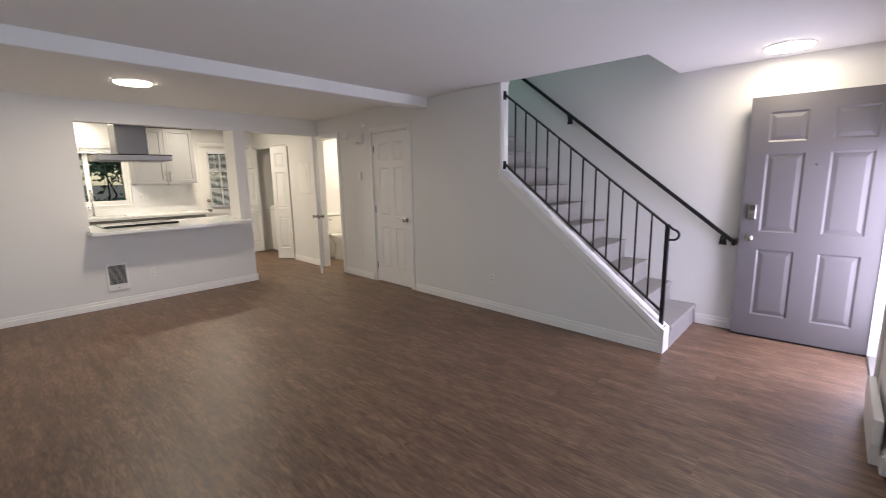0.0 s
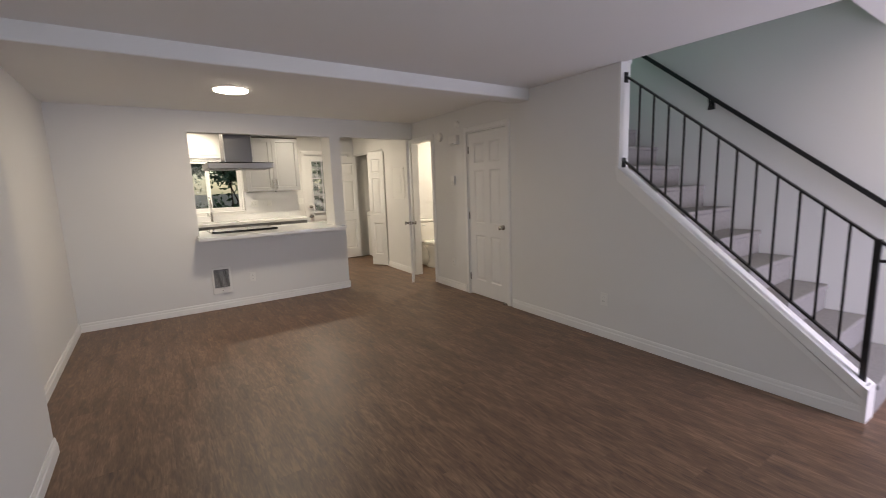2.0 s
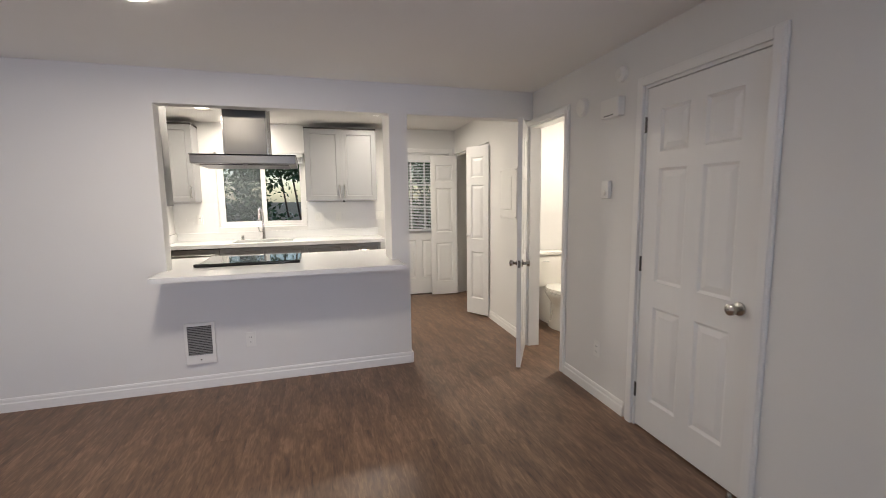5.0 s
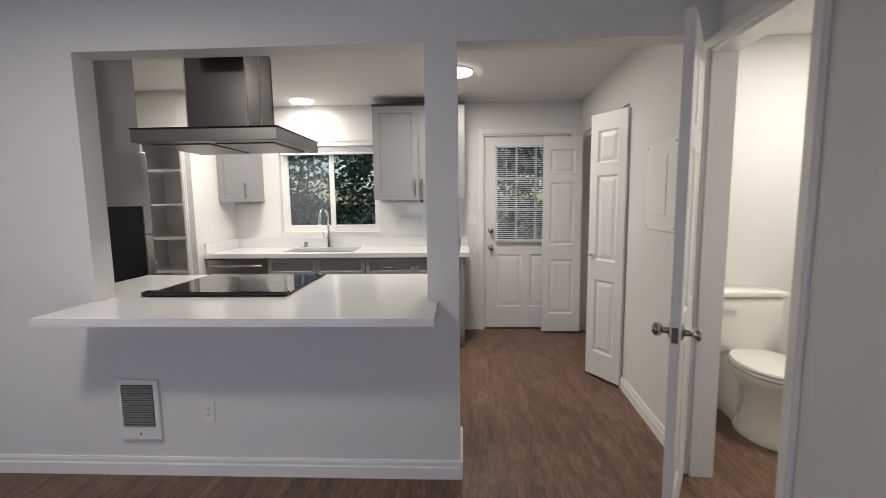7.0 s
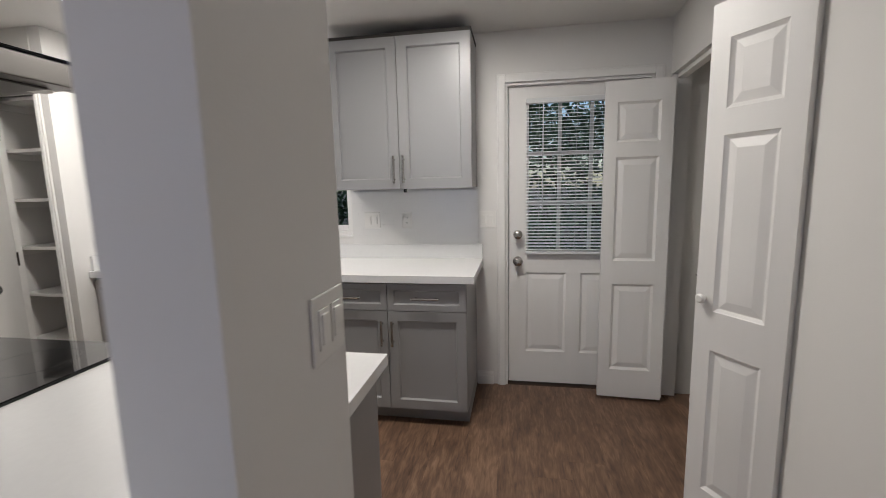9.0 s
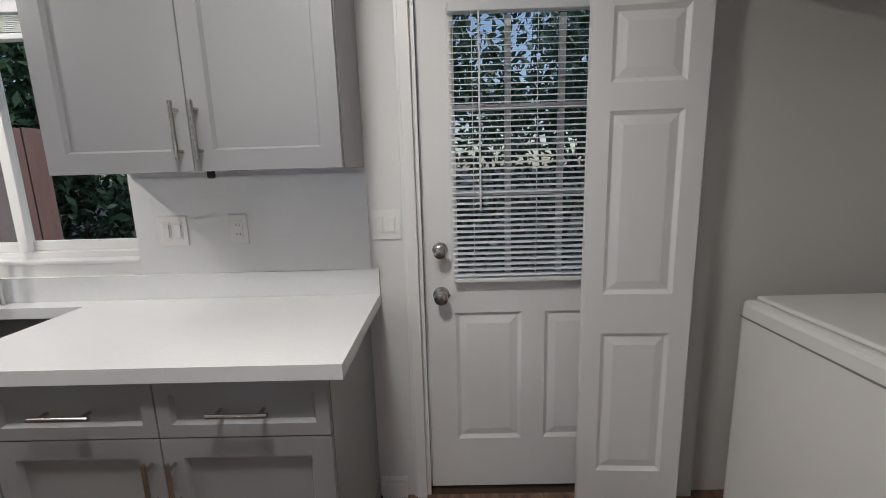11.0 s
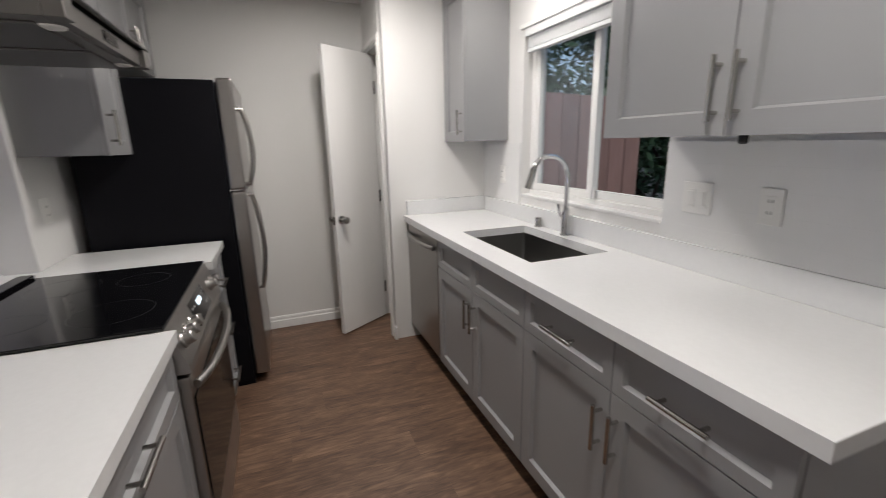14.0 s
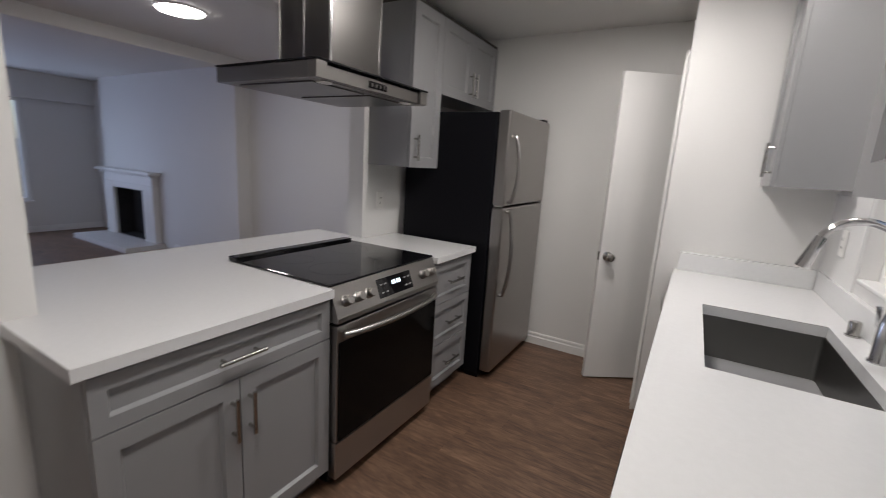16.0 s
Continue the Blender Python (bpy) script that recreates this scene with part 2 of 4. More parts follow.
def tube(bm, pts, r, seg=10):
    """A round bar along a line of points."""
    pts = [Vector(p) for p in pts]
    rings, up = [], Vector((0.31, 0.17, 0.93)).normalized()
    for i, p in enumerate(pts):
        d = (pts[min(i + 1, len(pts) - 1)] - pts[max(i - 1, 0)]).normalized()
        s = d.cross(up).normalized()
        u = s.cross(d)
        rings.append([bm.verts.new(p + r * (math.cos(2 * math.pi * k / seg) * s + math.sin(2 * math.pi * k / seg) * u)) for k in range(seg)])
    for a, b in zip(rings, rings[1:]):
        for k in range(seg):
            j = (k + 1) % seg
            bm.faces.new((a[k], a[j], b[j], b[k]))
    bm.faces.new(rings[0])
    bm.faces.new(list(reversed(rings[-1])))
    bmesh.ops.recalc_face_normals(bm, faces=bm.faces)
    return bm


def finish(name, bm, mat, smooth=False):
    me = bpy.data.meshes.new(name)
    bm.normal_update()
    bm.to_mesh(me)
    bm.free()
    me.materials.append(mat)
    if smooth:
        me.set_sharp_from_angle(angle=radians(40))
        for p in me.polygons:
            p.use_smooth = True
    return new(name, me)


def part(name, bm, mat, parent, label="", smooth=False):
    ob = finish(name, bm, mat, smooth)
    ob.parent = parent
    if label:
        ob["label"] = label
    return ob


def thing(name, m, label, category, group="", kind=""):
    e = new(name)
    e.empty_display_size = 0.1
    e.matrix_basis = m
    return tagged(e, label, category, group, kind)


def struct(name, bm, mat, label="", category="", m=None):
    ob = finish(name, bm, mat)
    if m is not None:
        ob.matrix_basis = m
    return tagged(ob, label or name.replace("_", " "), category or "wall", kind="structure")


def panelled(w, h, t, cells, steps, both=True, bevel=0.0):
    """A slab from 0 to w, front at y = 0 and back at y = t, whose cells (x0, x1, z0, z1) are stepped in by (width, depth) pairs."""
    bm = bmesh.new()
    xs = sorted({0.0, w, *[c[0] for c in cells], *[c[1] for c in cells]})
    zs = sorted({0.0, h, *[c[2] for c in cells], *[c[3] for c in cells]})
    picked = []
    for y, flip in ((0.0, False), (t, True)):
        g = {(i, k): bm.verts.new((x, y, z)) for i, x in enumerate(xs) for k, z in enumerate(zs)}
        for i in range(len(xs) - 1):
            for k in range(len(zs) - 1):
                q = [g[i, k], g[i + 1, k], g[i + 1, k + 1], g[i, k + 1]]
                f = bm.faces.new(list(reversed(q)) if flip else q)
                mx, mz = (xs[i] + xs[i + 1]) / 2, (zs[k] + zs[k + 1]) / 2
                if (both or not flip) and any(c[0] < mx < c[1] and c[2] < mz < c[3] for c in cells):
                    picked.append(f)
    bm.edges.ensure_lookup_table()
    for x0, z0, x1, z1 in ((0, 0, w, 0), (w, 0, w, h), (w, h, 0, h), (0, h, 0, 0)):
        v = [bm.verts.new(c) for c in ((x0, 0, z0), (x0, t, z0), (x1, t, z1), (x1, 0, z1))]
        bm.faces.new(v)
    bmesh.ops.remove_doubles(bm, verts=bm.verts, dist=1e-5)
    bm.normal_update()
    for width, depth in steps:
        bmesh.ops.inset_individual(bm, faces=picked, thickness=width, depth=depth, use_even_offset=True)
        bm.normal_update()
    return bm


SHAKER = ((0.0012, 0.0), (0.007, -0.014))
MOULDED = ((0.003, -0.003), (0.011, -0.007), (0.003, 0.0), (0.030, 0.007))


def six_cells(w, h, side=0.11, mid=0.10, two=True):
    zs = ((0.095 * h, 0.38 * h), (0.455 * h, 0.775 * h), (0.82 * h, 0.938 * h))
    cols = ((side, (w - mid) / 2), ((w + mid) / 2, w - side)) if two else ((side, w - side),)
    return [(a, b, z0, z1) for a, b in cols for z0, z1 in zs]


def bar_handle(parent, p, q, out, r=0.0068, stand=0.032):
    """A straight bar pull from p to q that stands off along out."""
    p, q, o = Vector(p), Vector(q), Vector(out) * stand
    d = (q - p) * 0.14
    bm = bmesh.new()
    rod(bm, p + o, q + o, r, 10)
    rod(bm, p + d, p + d + o, r * 0.8, 8)
    rod(bm, q - d, q - d + o, r * 0.8, 8)
    return part("handle", bm, NICKEL, parent, "brushed nickel bar handle", True)


def round_knob(parent, p, out, mat=None, r=0.027, name="knob", label="satin nickel door knob"):
    m = Matrix.Translation(p) @ Vector(out).to_track_quat("Z", "Y").to_matrix().to_4x4()
    bm = lathe(bmesh.new(), ((r * 1.15, 0), (r * 1.15, 0.006), (r * 0.5, 0.012), (r * 0.42, 0.03), (r * 0.8, 0.036), (r, 0.048), (r * 0.95, 0.06), (r * 0.55, 0.067)), m)
    return part(name, bm, mat or NICKEL, parent, label, True)


# ---- structure ----
RW = pose(0, 3.545, 0, 0, 0, -2.3)      # the long side wall: local x runs along it, local y into it
BACK = -8.66
PART_F, PART_B = -6.13, -6.25
WALL_S = -0.37

struct("subfloor", boxes((-8.9, 0.75, -0.6, 5.6, -0.12, -0.008)), SUBFLOOR, "dark subfloor under the planks", "floor")
struct("ceiling", boxes((PART_F - 0.05, 0.75, -0.6, 3.67, CEIL, CEIL + 0.12), (-1.18, 0.75, 3.67, 4.7, CEIL, CEIL + 0.12),
                        (PART_F - 0.05, -2.54, 3.67, 3.80, CEIL, CEIL + 0.12)), CEILING, "white textured ceiling", "ceiling")
struct("ceiling_kitchen", boxes((-8.9, PART_F - 0.05, -0.6, 5.6, KCEIL, KCEIL + 0.12), (PART_F - 0.05, -5.0, 3.80, 5.6, KCEIL, KCEIL + 0.12)), CEILING, "white kitchen ceiling", "ceiling")
struct("ceiling_beam", boxes((-3.80, -3.60, WALL_S, 3.70, 2.235, CEIL + 0.01), bevel=0.012), CEILING, "white boxed ceiling beam", "beam")

struct("wall_south", boxes((-8.9, 0.75, WALL_S - 0.14, WALL_S, 0, KCEIL - 0.001)), WALL, "white painted wall")
struct("wall_west", boxes(
    (BACK - 0.16, BACK, WALL_S, 0.71, 0, KCEIL - 0.001), (BACK - 0.16, BACK, 0.71, 1.79, 0, 1.075), (BACK - 0.16, BACK, 0.71, 1.79, 2.03, KCEIL - 0.001),
    (BACK - 0.16, BACK, 1.79, 2.885, 0, KCEIL - 0.001), (BACK - 0.16, BACK, 2.885, 3.80, 2.075, KCEIL - 0.001), (BACK - 0.16, BACK, 3.80, 5.6, 0, KCEIL - 0.001)),
    WALL, "white painted exterior wall")
struct("wall_partition", boxes(
    (PART_B, PART_F, WALL_S, 0.83, 0, KCEIL - 0.001), (PART_B, PART_F, 0.83, 2.49, 0, 0.868), (PART_B, PART_F, 0.83, 2.49, 2.107, KCEIL - 0.001),
    (-6.46, PART_F, 2.49, 2.640, 0, KCEIL - 0.001), (PART_B, PART_F, 2.640, 3.80, 2.107, KCEIL - 0.001)), WALL, "white half wall with a wide pass-through opening")
# the long side wall with closet and bathroom openings, then the sloped stair wall
struct("wall_north", boxes(
    (-3.95, -2.54, 0, 0.11, 0, KCEIL - 0.001), (-4.70, -3.95, 0, 0.11, 2.045, KCEIL - 0.001), (-5.56, -4.70, 0, 0.11, 0, KCEIL - 0.001),
    (-6.19, -5.56, 0, 0.11, 2.06, KCEIL - 0.001), (-7.24, -6.19, 0, 0.11, 0, KCEIL - 0.001), (-8.635, -7.24, 0, 0.11, 2.06, KCEIL - 0.001),
    (-8.80, -8.635, 0, 0.11, 0, KCEIL - 0.001)), WALL, "white painted wall", m=RW)
bm = prism(bmesh.new(), [(-2.54, 0), (-0.93, 0), (-0.93, 0.165), (-2.54, 1.46)], "y", 0, 0.11)
struct("wall_stair", bm, WALL, "white knee wall below the stair railing", m=RW)
struct("wall_stair_upper", boxes((-5.4, -1.2, 0, 0.11, CEIL + 0.12, 4.9)), WALL, "white stairwell wall", m=RW)
STAIR_Y = 4.57
struct("wall_stairwell", boxes((-5.0, 0.75, STAIR_Y, STAIR_Y + 0.13, 0, 4.9)), WALL, "white wall beside the stairs")
struct("wall_upper_end", boxes((-1.21, -1.09, 3.6, STAIR_Y, CEIL + 0.12, 4.9), (-5.5, -5.38, 3.6, STAIR_Y, 4.6, 4.9)), WALL, "white stairwell wall")
struct("ceiling_upper", boxes((-5.5, -1.0, 3.5, 4.75, 4.9, 5.0)), CEILING, "white stairwell ceiling", "ceiling")
# bathroom and laundry
struct("wall_bath", boxes((-7.10, -7.0, 3.93, 5.5, 0, KCEIL - 0.001), (-7.0, -5.0, 5.4, 5.5, 0, KCEIL - 0.001), (-5.1, -5.0, 3.90, 5.4, 0, KCEIL - 0.001)), WALL, "warm white bathroom walls")
struct("wall_laundry", boxes((-8.66, -7.10, 4.75, 4.85, 0, KCEIL - 0.001)), WALL, "white laundry closet wall")
# pantry
struct("wall_pantry", boxes((-8.03, -7.935, 0.13, 0.212, 0, KCEIL - 0.001), (BACK, -8.03, 0.12, 0.212, 0, KCEIL - 0.001), (-8.03, -7.93, WALL_S, -0.31, 0, KCEIL - 0.001),
                            (-8.03, -7.93, -0.31, 0.13, 2.06, KCEIL - 0.001)), WALL, "white pantry closet walls")
# front of the house
struct("wall_entry", boxes((0.30, 0.75, 2.74, 3.57, 0, CEIL), (0.30, 0.75, 3.57, 4.50, 2.04, CEIL), (0.30, 0.75, 4.50, STAIR_Y, 0, CEIL)), WALL, "white wall beside the front door")
struct("wall_east", boxes((0.52, 0.66, WALL_S, 0.50, 0, CEIL), (0.52, 0.66, 0.50, 2.50, 0, 0.48), (0.52, 0.66, 0.50, 2.50, 1.97, CEIL),
                          (0.52, 0.66, 2.50, 2.74, 0, CEIL)), WALL, "white living room window wall")

# baseboards
def baseboard(p, q, m=None, h=0.095):
    """Runs from p to q on the floor; the room is to the left of that way."""
    p, q = Vector((*p, 0)), Vector((*q, 0))
    d = q - p
    prof = [(0, 0), (0, h), (-0.006, h), (-0.010, h - 0.012), (-0.010, h - 0.028), (-0.015, h - 0.036), (-0.016, 0)]
    bm = prism(bmesh.new(), [(-a, b) for a, b in prof], "x", 0, d.length)
    ob = finish("baseboard", bm, TRIM)
    rot = Matrix.Translation(p) @ Matrix.Rotation(math.atan2(d.y, d.x), 4, "Z")
    ob.matrix_basis = (m or Matrix()) @ rot
    return tagged(ob, "white moulded baseboard along the wall", "baseboard", kind="structure")

baseboard((PART_F, 2.640), (PART_F, WALL_S + 0.016))
baseboard((PART_F, WALL_S), (-3.45, WALL_S))
baseboard((-3.45, -0.2), (-2.02, -0.2))
baseboard((-0.93, 0), (-3.87, 0), RW)
baseboard((-4.78, 0), (-5.50, 0), RW)
baseboard((-6.25, 0), (-7.24, 0), RW)
baseboard((0.24, STAIR_Y), (-0.89, STAIR_Y))
baseboard((0.30, 2.74), (0.30, 3.49))
baseboard((0.52, WALL_S), (0.52, 2.74))
baseboard((-7.93, WALL_S), (-6.27, WALL_S))
baseboard((-7.935, 0.227), (-7.935, 0.165))
baseboard((BACK, 2.80), (BACK, 2.69))
b = boxes((-6.46, PART_F + 0.016, 2.640, 2.655, 0, 0.095), bevel=0.004)
struct("baseboard", b, TRIM, "white baseboard at the end of the half wall", "baseboard")
b = boxes((0.285, 0.42, 2.725, 2.74, 0, 0.095), bevel=0.004)
struct("baseboard", b, TRIM, "white baseboard round the wall corner", "baseboard")
struct("trim", boxes((0.42, 0.52, 2.69, 2.74, 0, CEIL), bevel=0.003), TRIM, "white board beside the window wall", "trim")
# wall trim on the sloped stair wall
sl = (1.46 - 0.165) / (2.54 - 0.93)
bm = prism(bmesh.new(), [(-2.56, 1.455), (-0.91, 0.135), (-0.91, 0.20), (-2.56, 1.52)], "y", -0.014, 0.124)
box(bm, -0.93, -0.905, -0.014, 0.124, 0, 0.20)
prism(bm, [(-2.55, 1.40), (-0.92, 0.09), (-0.92, 0.13), (-2.55, 1.445)], "y", -0.008, -0.0005)
struct("stair_trim", bm, TRIM, "white sloped cap on the stair wall", "trim", RW)
struct("trim", boxes((-2.555, -2.535, -0.006, 0.116, 1.50, CEIL), bevel=0.002), TRIM, "white wall end beside the stair opening", "trim", RW)

# casings round door openings: local x along the opening, room at -y
def casing(name, m, x0, x1, top, w=0.055, depth=0.11, label="white moulded door casing"):
    bm = bmesh.new()
    for a, b, c, d in ((x0 - w, x0, 0, top + w), (x1, x1 + w, 0, top + w), (x0, x1, top, top + w)):
        box(bm, a, b, -0.014, -0.001, c, d, bevel=0.004)
        e = 0.012
        box(bm, a + (e if a < x0 else 0.0), b - (e if b > x1 else 0), -0.020, -0.013, c, d - (0.012 if c == 0 else 0.012), bevel=0.003)
    box(bm, x0, x0 + 0.016, -0.001, depth, 0, top)
    box(bm, x1 - 0.016, x1, -0.001, depth, 0, top)
    box(bm, x0 + 0.016, x1 - 0.016, -0.001, depth, top - 0.016, top)
    ob = finish(name, bm, TRIM)
    ob.matrix_basis = m
    return tagged(ob, label, "door frame", kind="structure")

casing("door_frame_closet", RW, -4.70, -3.95, 2.045)
casing("door_frame_bath", RW, -6.19, -5.56, 2.06)
casing("door_frame_pantry", pose(-7.93, 0, 0, 0, 0, 90), -0.31, 0.13, 2.06, w=0.035, depth=0.10)
casing("door_frame_back", pose(BACK, 0, 0, 0, 0, 90), 2.885, 3.80, 2.075, depth=0.15)
casing("door_frame_front", pose(0.30, 0, 0, 0, 0, -90), -4.495, -3.57, 2.04, w=0.05, depth=0.2)
struct("laundry_track", boxes((-8.635, -7.24, 0.03, 0.075, 2.035, 2.06)), TRIM, "white folding door track in the closet opening", "trim", RW)


# ---- doors ----
def hinge(parent, zs, x, y=-0.002):
    for z in zs:
        bm = rod(bmesh.new(), (x, y, z - 0.045), (x, y, z + 0.045), 0.007, 8)
        part("hinge", bm, HINGE, parent, smooth=True)

def panel_door(name, m, w, h, label, mat=DOORW, two=True, t=0.035, knobs=(), hinges=None, side=0.11, mid=0.10):
    d = thing(name, m, label, "door", kind="structure" if name.startswith("door_") else "")
    part("door_leaf", panelled(w, h, t, six_cells(w, h, side, mid, two), MOULDED), mat, d)
    for x, z in knobs:
        round_knob(d, (x, 0, z), (0, -1, 0))
        round_knob(d, (x, t, z), (0, 1, 0))
    if hinges is not None:
        hinge(d, (0.22, h / 2, h - 0.2), hinges)
    return d

panel_door("door_closet", RW @ pose(-4.682, 0.004, 0.012), 0.714, 2.012, "closed white six-panel closet door in the long wall", knobs=((0.65, 0.89),), hinges=-0.003)
bd = panel_door("door_bath", pose(-6.213, 3.747, 0.012, 0, 0, -31.7), 0.598, 2.03, "white six-panel bathroom door standing open", knobs=((0.538, 0.87),), side=0.09, mid=0.09)
part("latch_plate", boxes((0.5965, 0.600, 0.006, 0.029, 0.84, 0.90)), NICKEL, bd)
# bifold leaves of the laundry closet
def bifold(m, label, knob=None, w=0.35):
    d = thing("bifold_door", m, label, "door", "laundry folding doors")
    part("door_leaf", panelled(w, 2.0, 0.03, six_cells(w, 2.0, 0.07, 0.0, False), MOULDED), DOORW, d)
    if knob is not None:
        bm = lathe(bmesh.new(), ((0.008, 0), (0.008, 0.012), (0.017, 0.016), (0.018, 0.026), (0.012, 0.032)), Matrix.Translation((knob, 0, 0.955)) @ pose(0, 0, 0, 90))
        part("knob", bm, PLASTIC, d, "small round white knob", True)
    return d
bifold(pose(-8.53, 3.49, 0.02, 0, 0, 87), "white folding closet door leaf standing open by the back door", w=0.385)
bifold(pose(-8.575, 3.895, 0.02, 0, 0, -91), "white folding closet door leaf folded against its mate", w=0.36)
bifold(pose(-7.47, 3.645, 0.02, 0, 0, 30), "white folding closet door leaf with a round knob, half open", 0.035, w=0.325)
bifold(pose(-7.475, 3.685, 0.02, 0, 0, 60), "white folding closet door leaf folded behind its mate", w=0.31)

# pantry door, plain slab
pd = thing("door_pantry", pose(-7.948, -0.288, 0.012, 0, 0, 34), "plain white pantry door standing ajar", "door", kind="structure")
part("door_leaf", boxes((0, 0.46, 0, 0.035, 0, 2.03), bevel=0.002), DOORW, pd)
round_knob(pd, (0.41, 0.035, 0.87), (0, 1, 0))
round_knob(pd, (0.41, 0, 0.87), (0, -1, 0))
part("latch_plate", boxes((0.4585, 0.462, 0.006, 0.029, 0.84, 0.90)), NICKEL, pd)
hinge(pd, (0.25, 1.0, 1.8), -0.004, 0.037)

# front door, open against the stair wall
fd = thing("door_front", pose(-0.585, 4.455, 0.012, 0, 0, 2.4), "dull grey six-panel front door standing wide open", "door", kind="structure")
part("door_leaf", panelled(0.905, 2.02, 0.044, six_cells(0.905, 2.02, 0.13, 0.15), MOULDED), DOORG, fd)
round_knob(fd, (0.07, 0, 0.865), (0, -1, 0))
lk = part("deadbolt_keypad", boxes((0.045, 0.105, -0.022, 0, 1.02, 1.15), bevel=0.008), NICKEL, fd, "satin nickel keypad deadbolt")
for r in range(3):
    for c in range(2):
        part("button", boxes((0.056 + 0.022 * c, 0.072 + 0.022 * c, -0.025, -0.0215, 1.10 + 0.015 * r, 1.111 + 0.015 * r)), BLACKM, lk)
part("thumb_turn", lathe(bmesh.new(), ((0.013, 0), (0.013, 0.01), (0.008, 0.02)), pose(0.075, -0.022, 1.05, 90)), NICKEL, lk, smooth=True)
part("peephole", lathe(bmesh.new(), ((0.009, 0), (0.007, 0.006)), pose(0.4525, 0, 1.47, 90)), NICKEL, fd, smooth=True)
part("sweep", boxes((0.002, 0.903, -0.004, 0.048, -0.008, 0.004)), BLACKM, fd, "dark door sweep")
hinge(fd, (0.25, 1.0, 1.8), 0.908, 0.0)
struct("door_sill", boxes((0.30, 0.62, 3.575, 4.49, -0.01, 0.018), bevel=0.004), STEELH, "metal sill of the front door", "sill")

# back door with a glazed upper half
bk = thing("door_back", pose(BACK - 0.035, 2.905, 0.014, 0, 0, 90), "white back door with a nine-light window and blind", "door", kind="structure")
W, H = 0.875, 2.05
cells = [(0.12, 0.39, 0.23, 0.80), (0.485, 0.755, 0.23, 0.80)]
bm = panelled(W, 0.94, 0.044, cells, MOULDED)
box(bm, 0, 0.11, 0, 0.044, 0.94, H)
box(bm, W - 0.11, W, 0, 0.044, 0.94, H)
box(bm, 0.11, W - 0.11, 0, 0.044, 1.95, H)
part("door_leaf", bm, DOORW, bk)
part("glazing_bead", boxes((0.11, 0.135, -0.010, 0.0, 0.94, 1.95), (W - 0.135, W - 0.11, -0.010, 0, 0.94, 1.95), (0.135, W - 0.135, -0.010, 0, 0.94, 0.965), (0.135, W - 0.135, -0.010, 0, 1.925, 1.95), bevel=0.003), DOORW, bk)
gw, gh = W - 0.27, 0.96
for i in (1, 2):
    part("muntin", boxes((0.135 + gw * i / 3 - 0.011, 0.135 + gw * i / 3 + 0.011, 0.008, 0.034, 0.965, 1.925)), DOORW, bk)
    part("muntin", boxes((0.135, 0.135 + gw, 0.0085, 0.0335, 0.965 + gh * i / 3 - 0.011, 0.965 + gh * i / 3 + 0.011)), DOORW, bk)
p = part("pane", boxes((0.111, W - 0.111, 0.019, 0.023, 0.941, 1.949)), PANE, bk)
p.visible_shadow = False
round_knob(bk, (0.065, 0, 0.88), (0, -1, 0), r=0.029)
round_knob(bk, (0.065, 0, 1.065), (0, -1, 0), r=0.027, name="deadbolt", label="satin nickel deadbolt")
bl = thing("door_blind", pose(BACK - 0.035, 2.905, 0.014, 0, 0, 90), "white slatted mini blind hanging on the back door", "blind")
part("headrail", boxes((0.115, W - 0.115, -0.040, -0.012, 1.925, 1.957), bevel=0.003), BLIND, bl)
part("bottom_rail", boxes((0.118, W - 0.118, -0.036, -0.014, 0.935, 0.953), bevel=0.004), BLIND, bl)
slat = None
for i in range(44):
    z = 0.966 + i * 0.0217
    if slat is None:
        bm = prism(bmesh.new(), [(-0.0372, -0.0035), (-0.025, 0.0022), (-0.0128, 0.0035), (-0.0128, 0.0028), (-0.025, 0.0014), (-0.0372, -0.0042)], "x", 0.118, W - 0.118)
        slat = part("slat", bm, BLIND, bl)
        slat.location.z = z
    else:
        o = new("slat", slat.data)
        o.parent, o.location.z = bl, z
for x in (0.2, W / 2, W - 0.2):
    part("ladder_cord", rod(bmesh.new(), (x, -0.0385, 0.95), (x, -0.0385, 1.93), 0.0012, 6), BLIND, bl)
part("wand", rod(bmesh.new(), (0.225, -0.048, 1.22), (0.225, -0.046, 1.93), 0.004, 6), BLIND, bl)

# ---- windows ----
kw = thing("window_kitchen", pose(BACK - 0.09, 0, 0), "white vinyl sliding window over the kitchen sink", "window", kind="structure")
def frame_bars(bm, x0, x1, y0, y1, z0, z1, w):
    for b in ((y0, y0 + w, z0, z1), (y1 - w, y1, z0, z1), (y0 + w, y1 - w, z0, z0 + w), (y0 + w, y1 - w, z1 - w, z1)):
        box(bm, x0, x1, *b, bevel=0.003)
    return bm
part("window_frame", frame_bars(bmesh.new(), -0.04, 0.03, 0.712, 1.788, 1.077, 2.028, 0.03), TRIM, kw)
for n_, (y0, y1, x0) in (("sash", (0.742, 1.285, 0.0)), ("sash", (1.225, 1.758, -0.03))):
    s = part(n_, frame_bars(bmesh.new(), x0, x0 + 0.024, y0, y1, 1.107, 1.998, 0.042), TRIM, kw)
    p = part("pane", boxes((x0 + 0.010, x0 + 0.014, y0 + 0.041, y1 - 0.041, 1.148, 1.957)), PANE, s)
    p.visible_shadow = False
part("insect_screen", boxes((-0.034, -0.033, 0.742, 1.26, 1.107, 1.998)), SCREEN, kw, "grey insect screen")
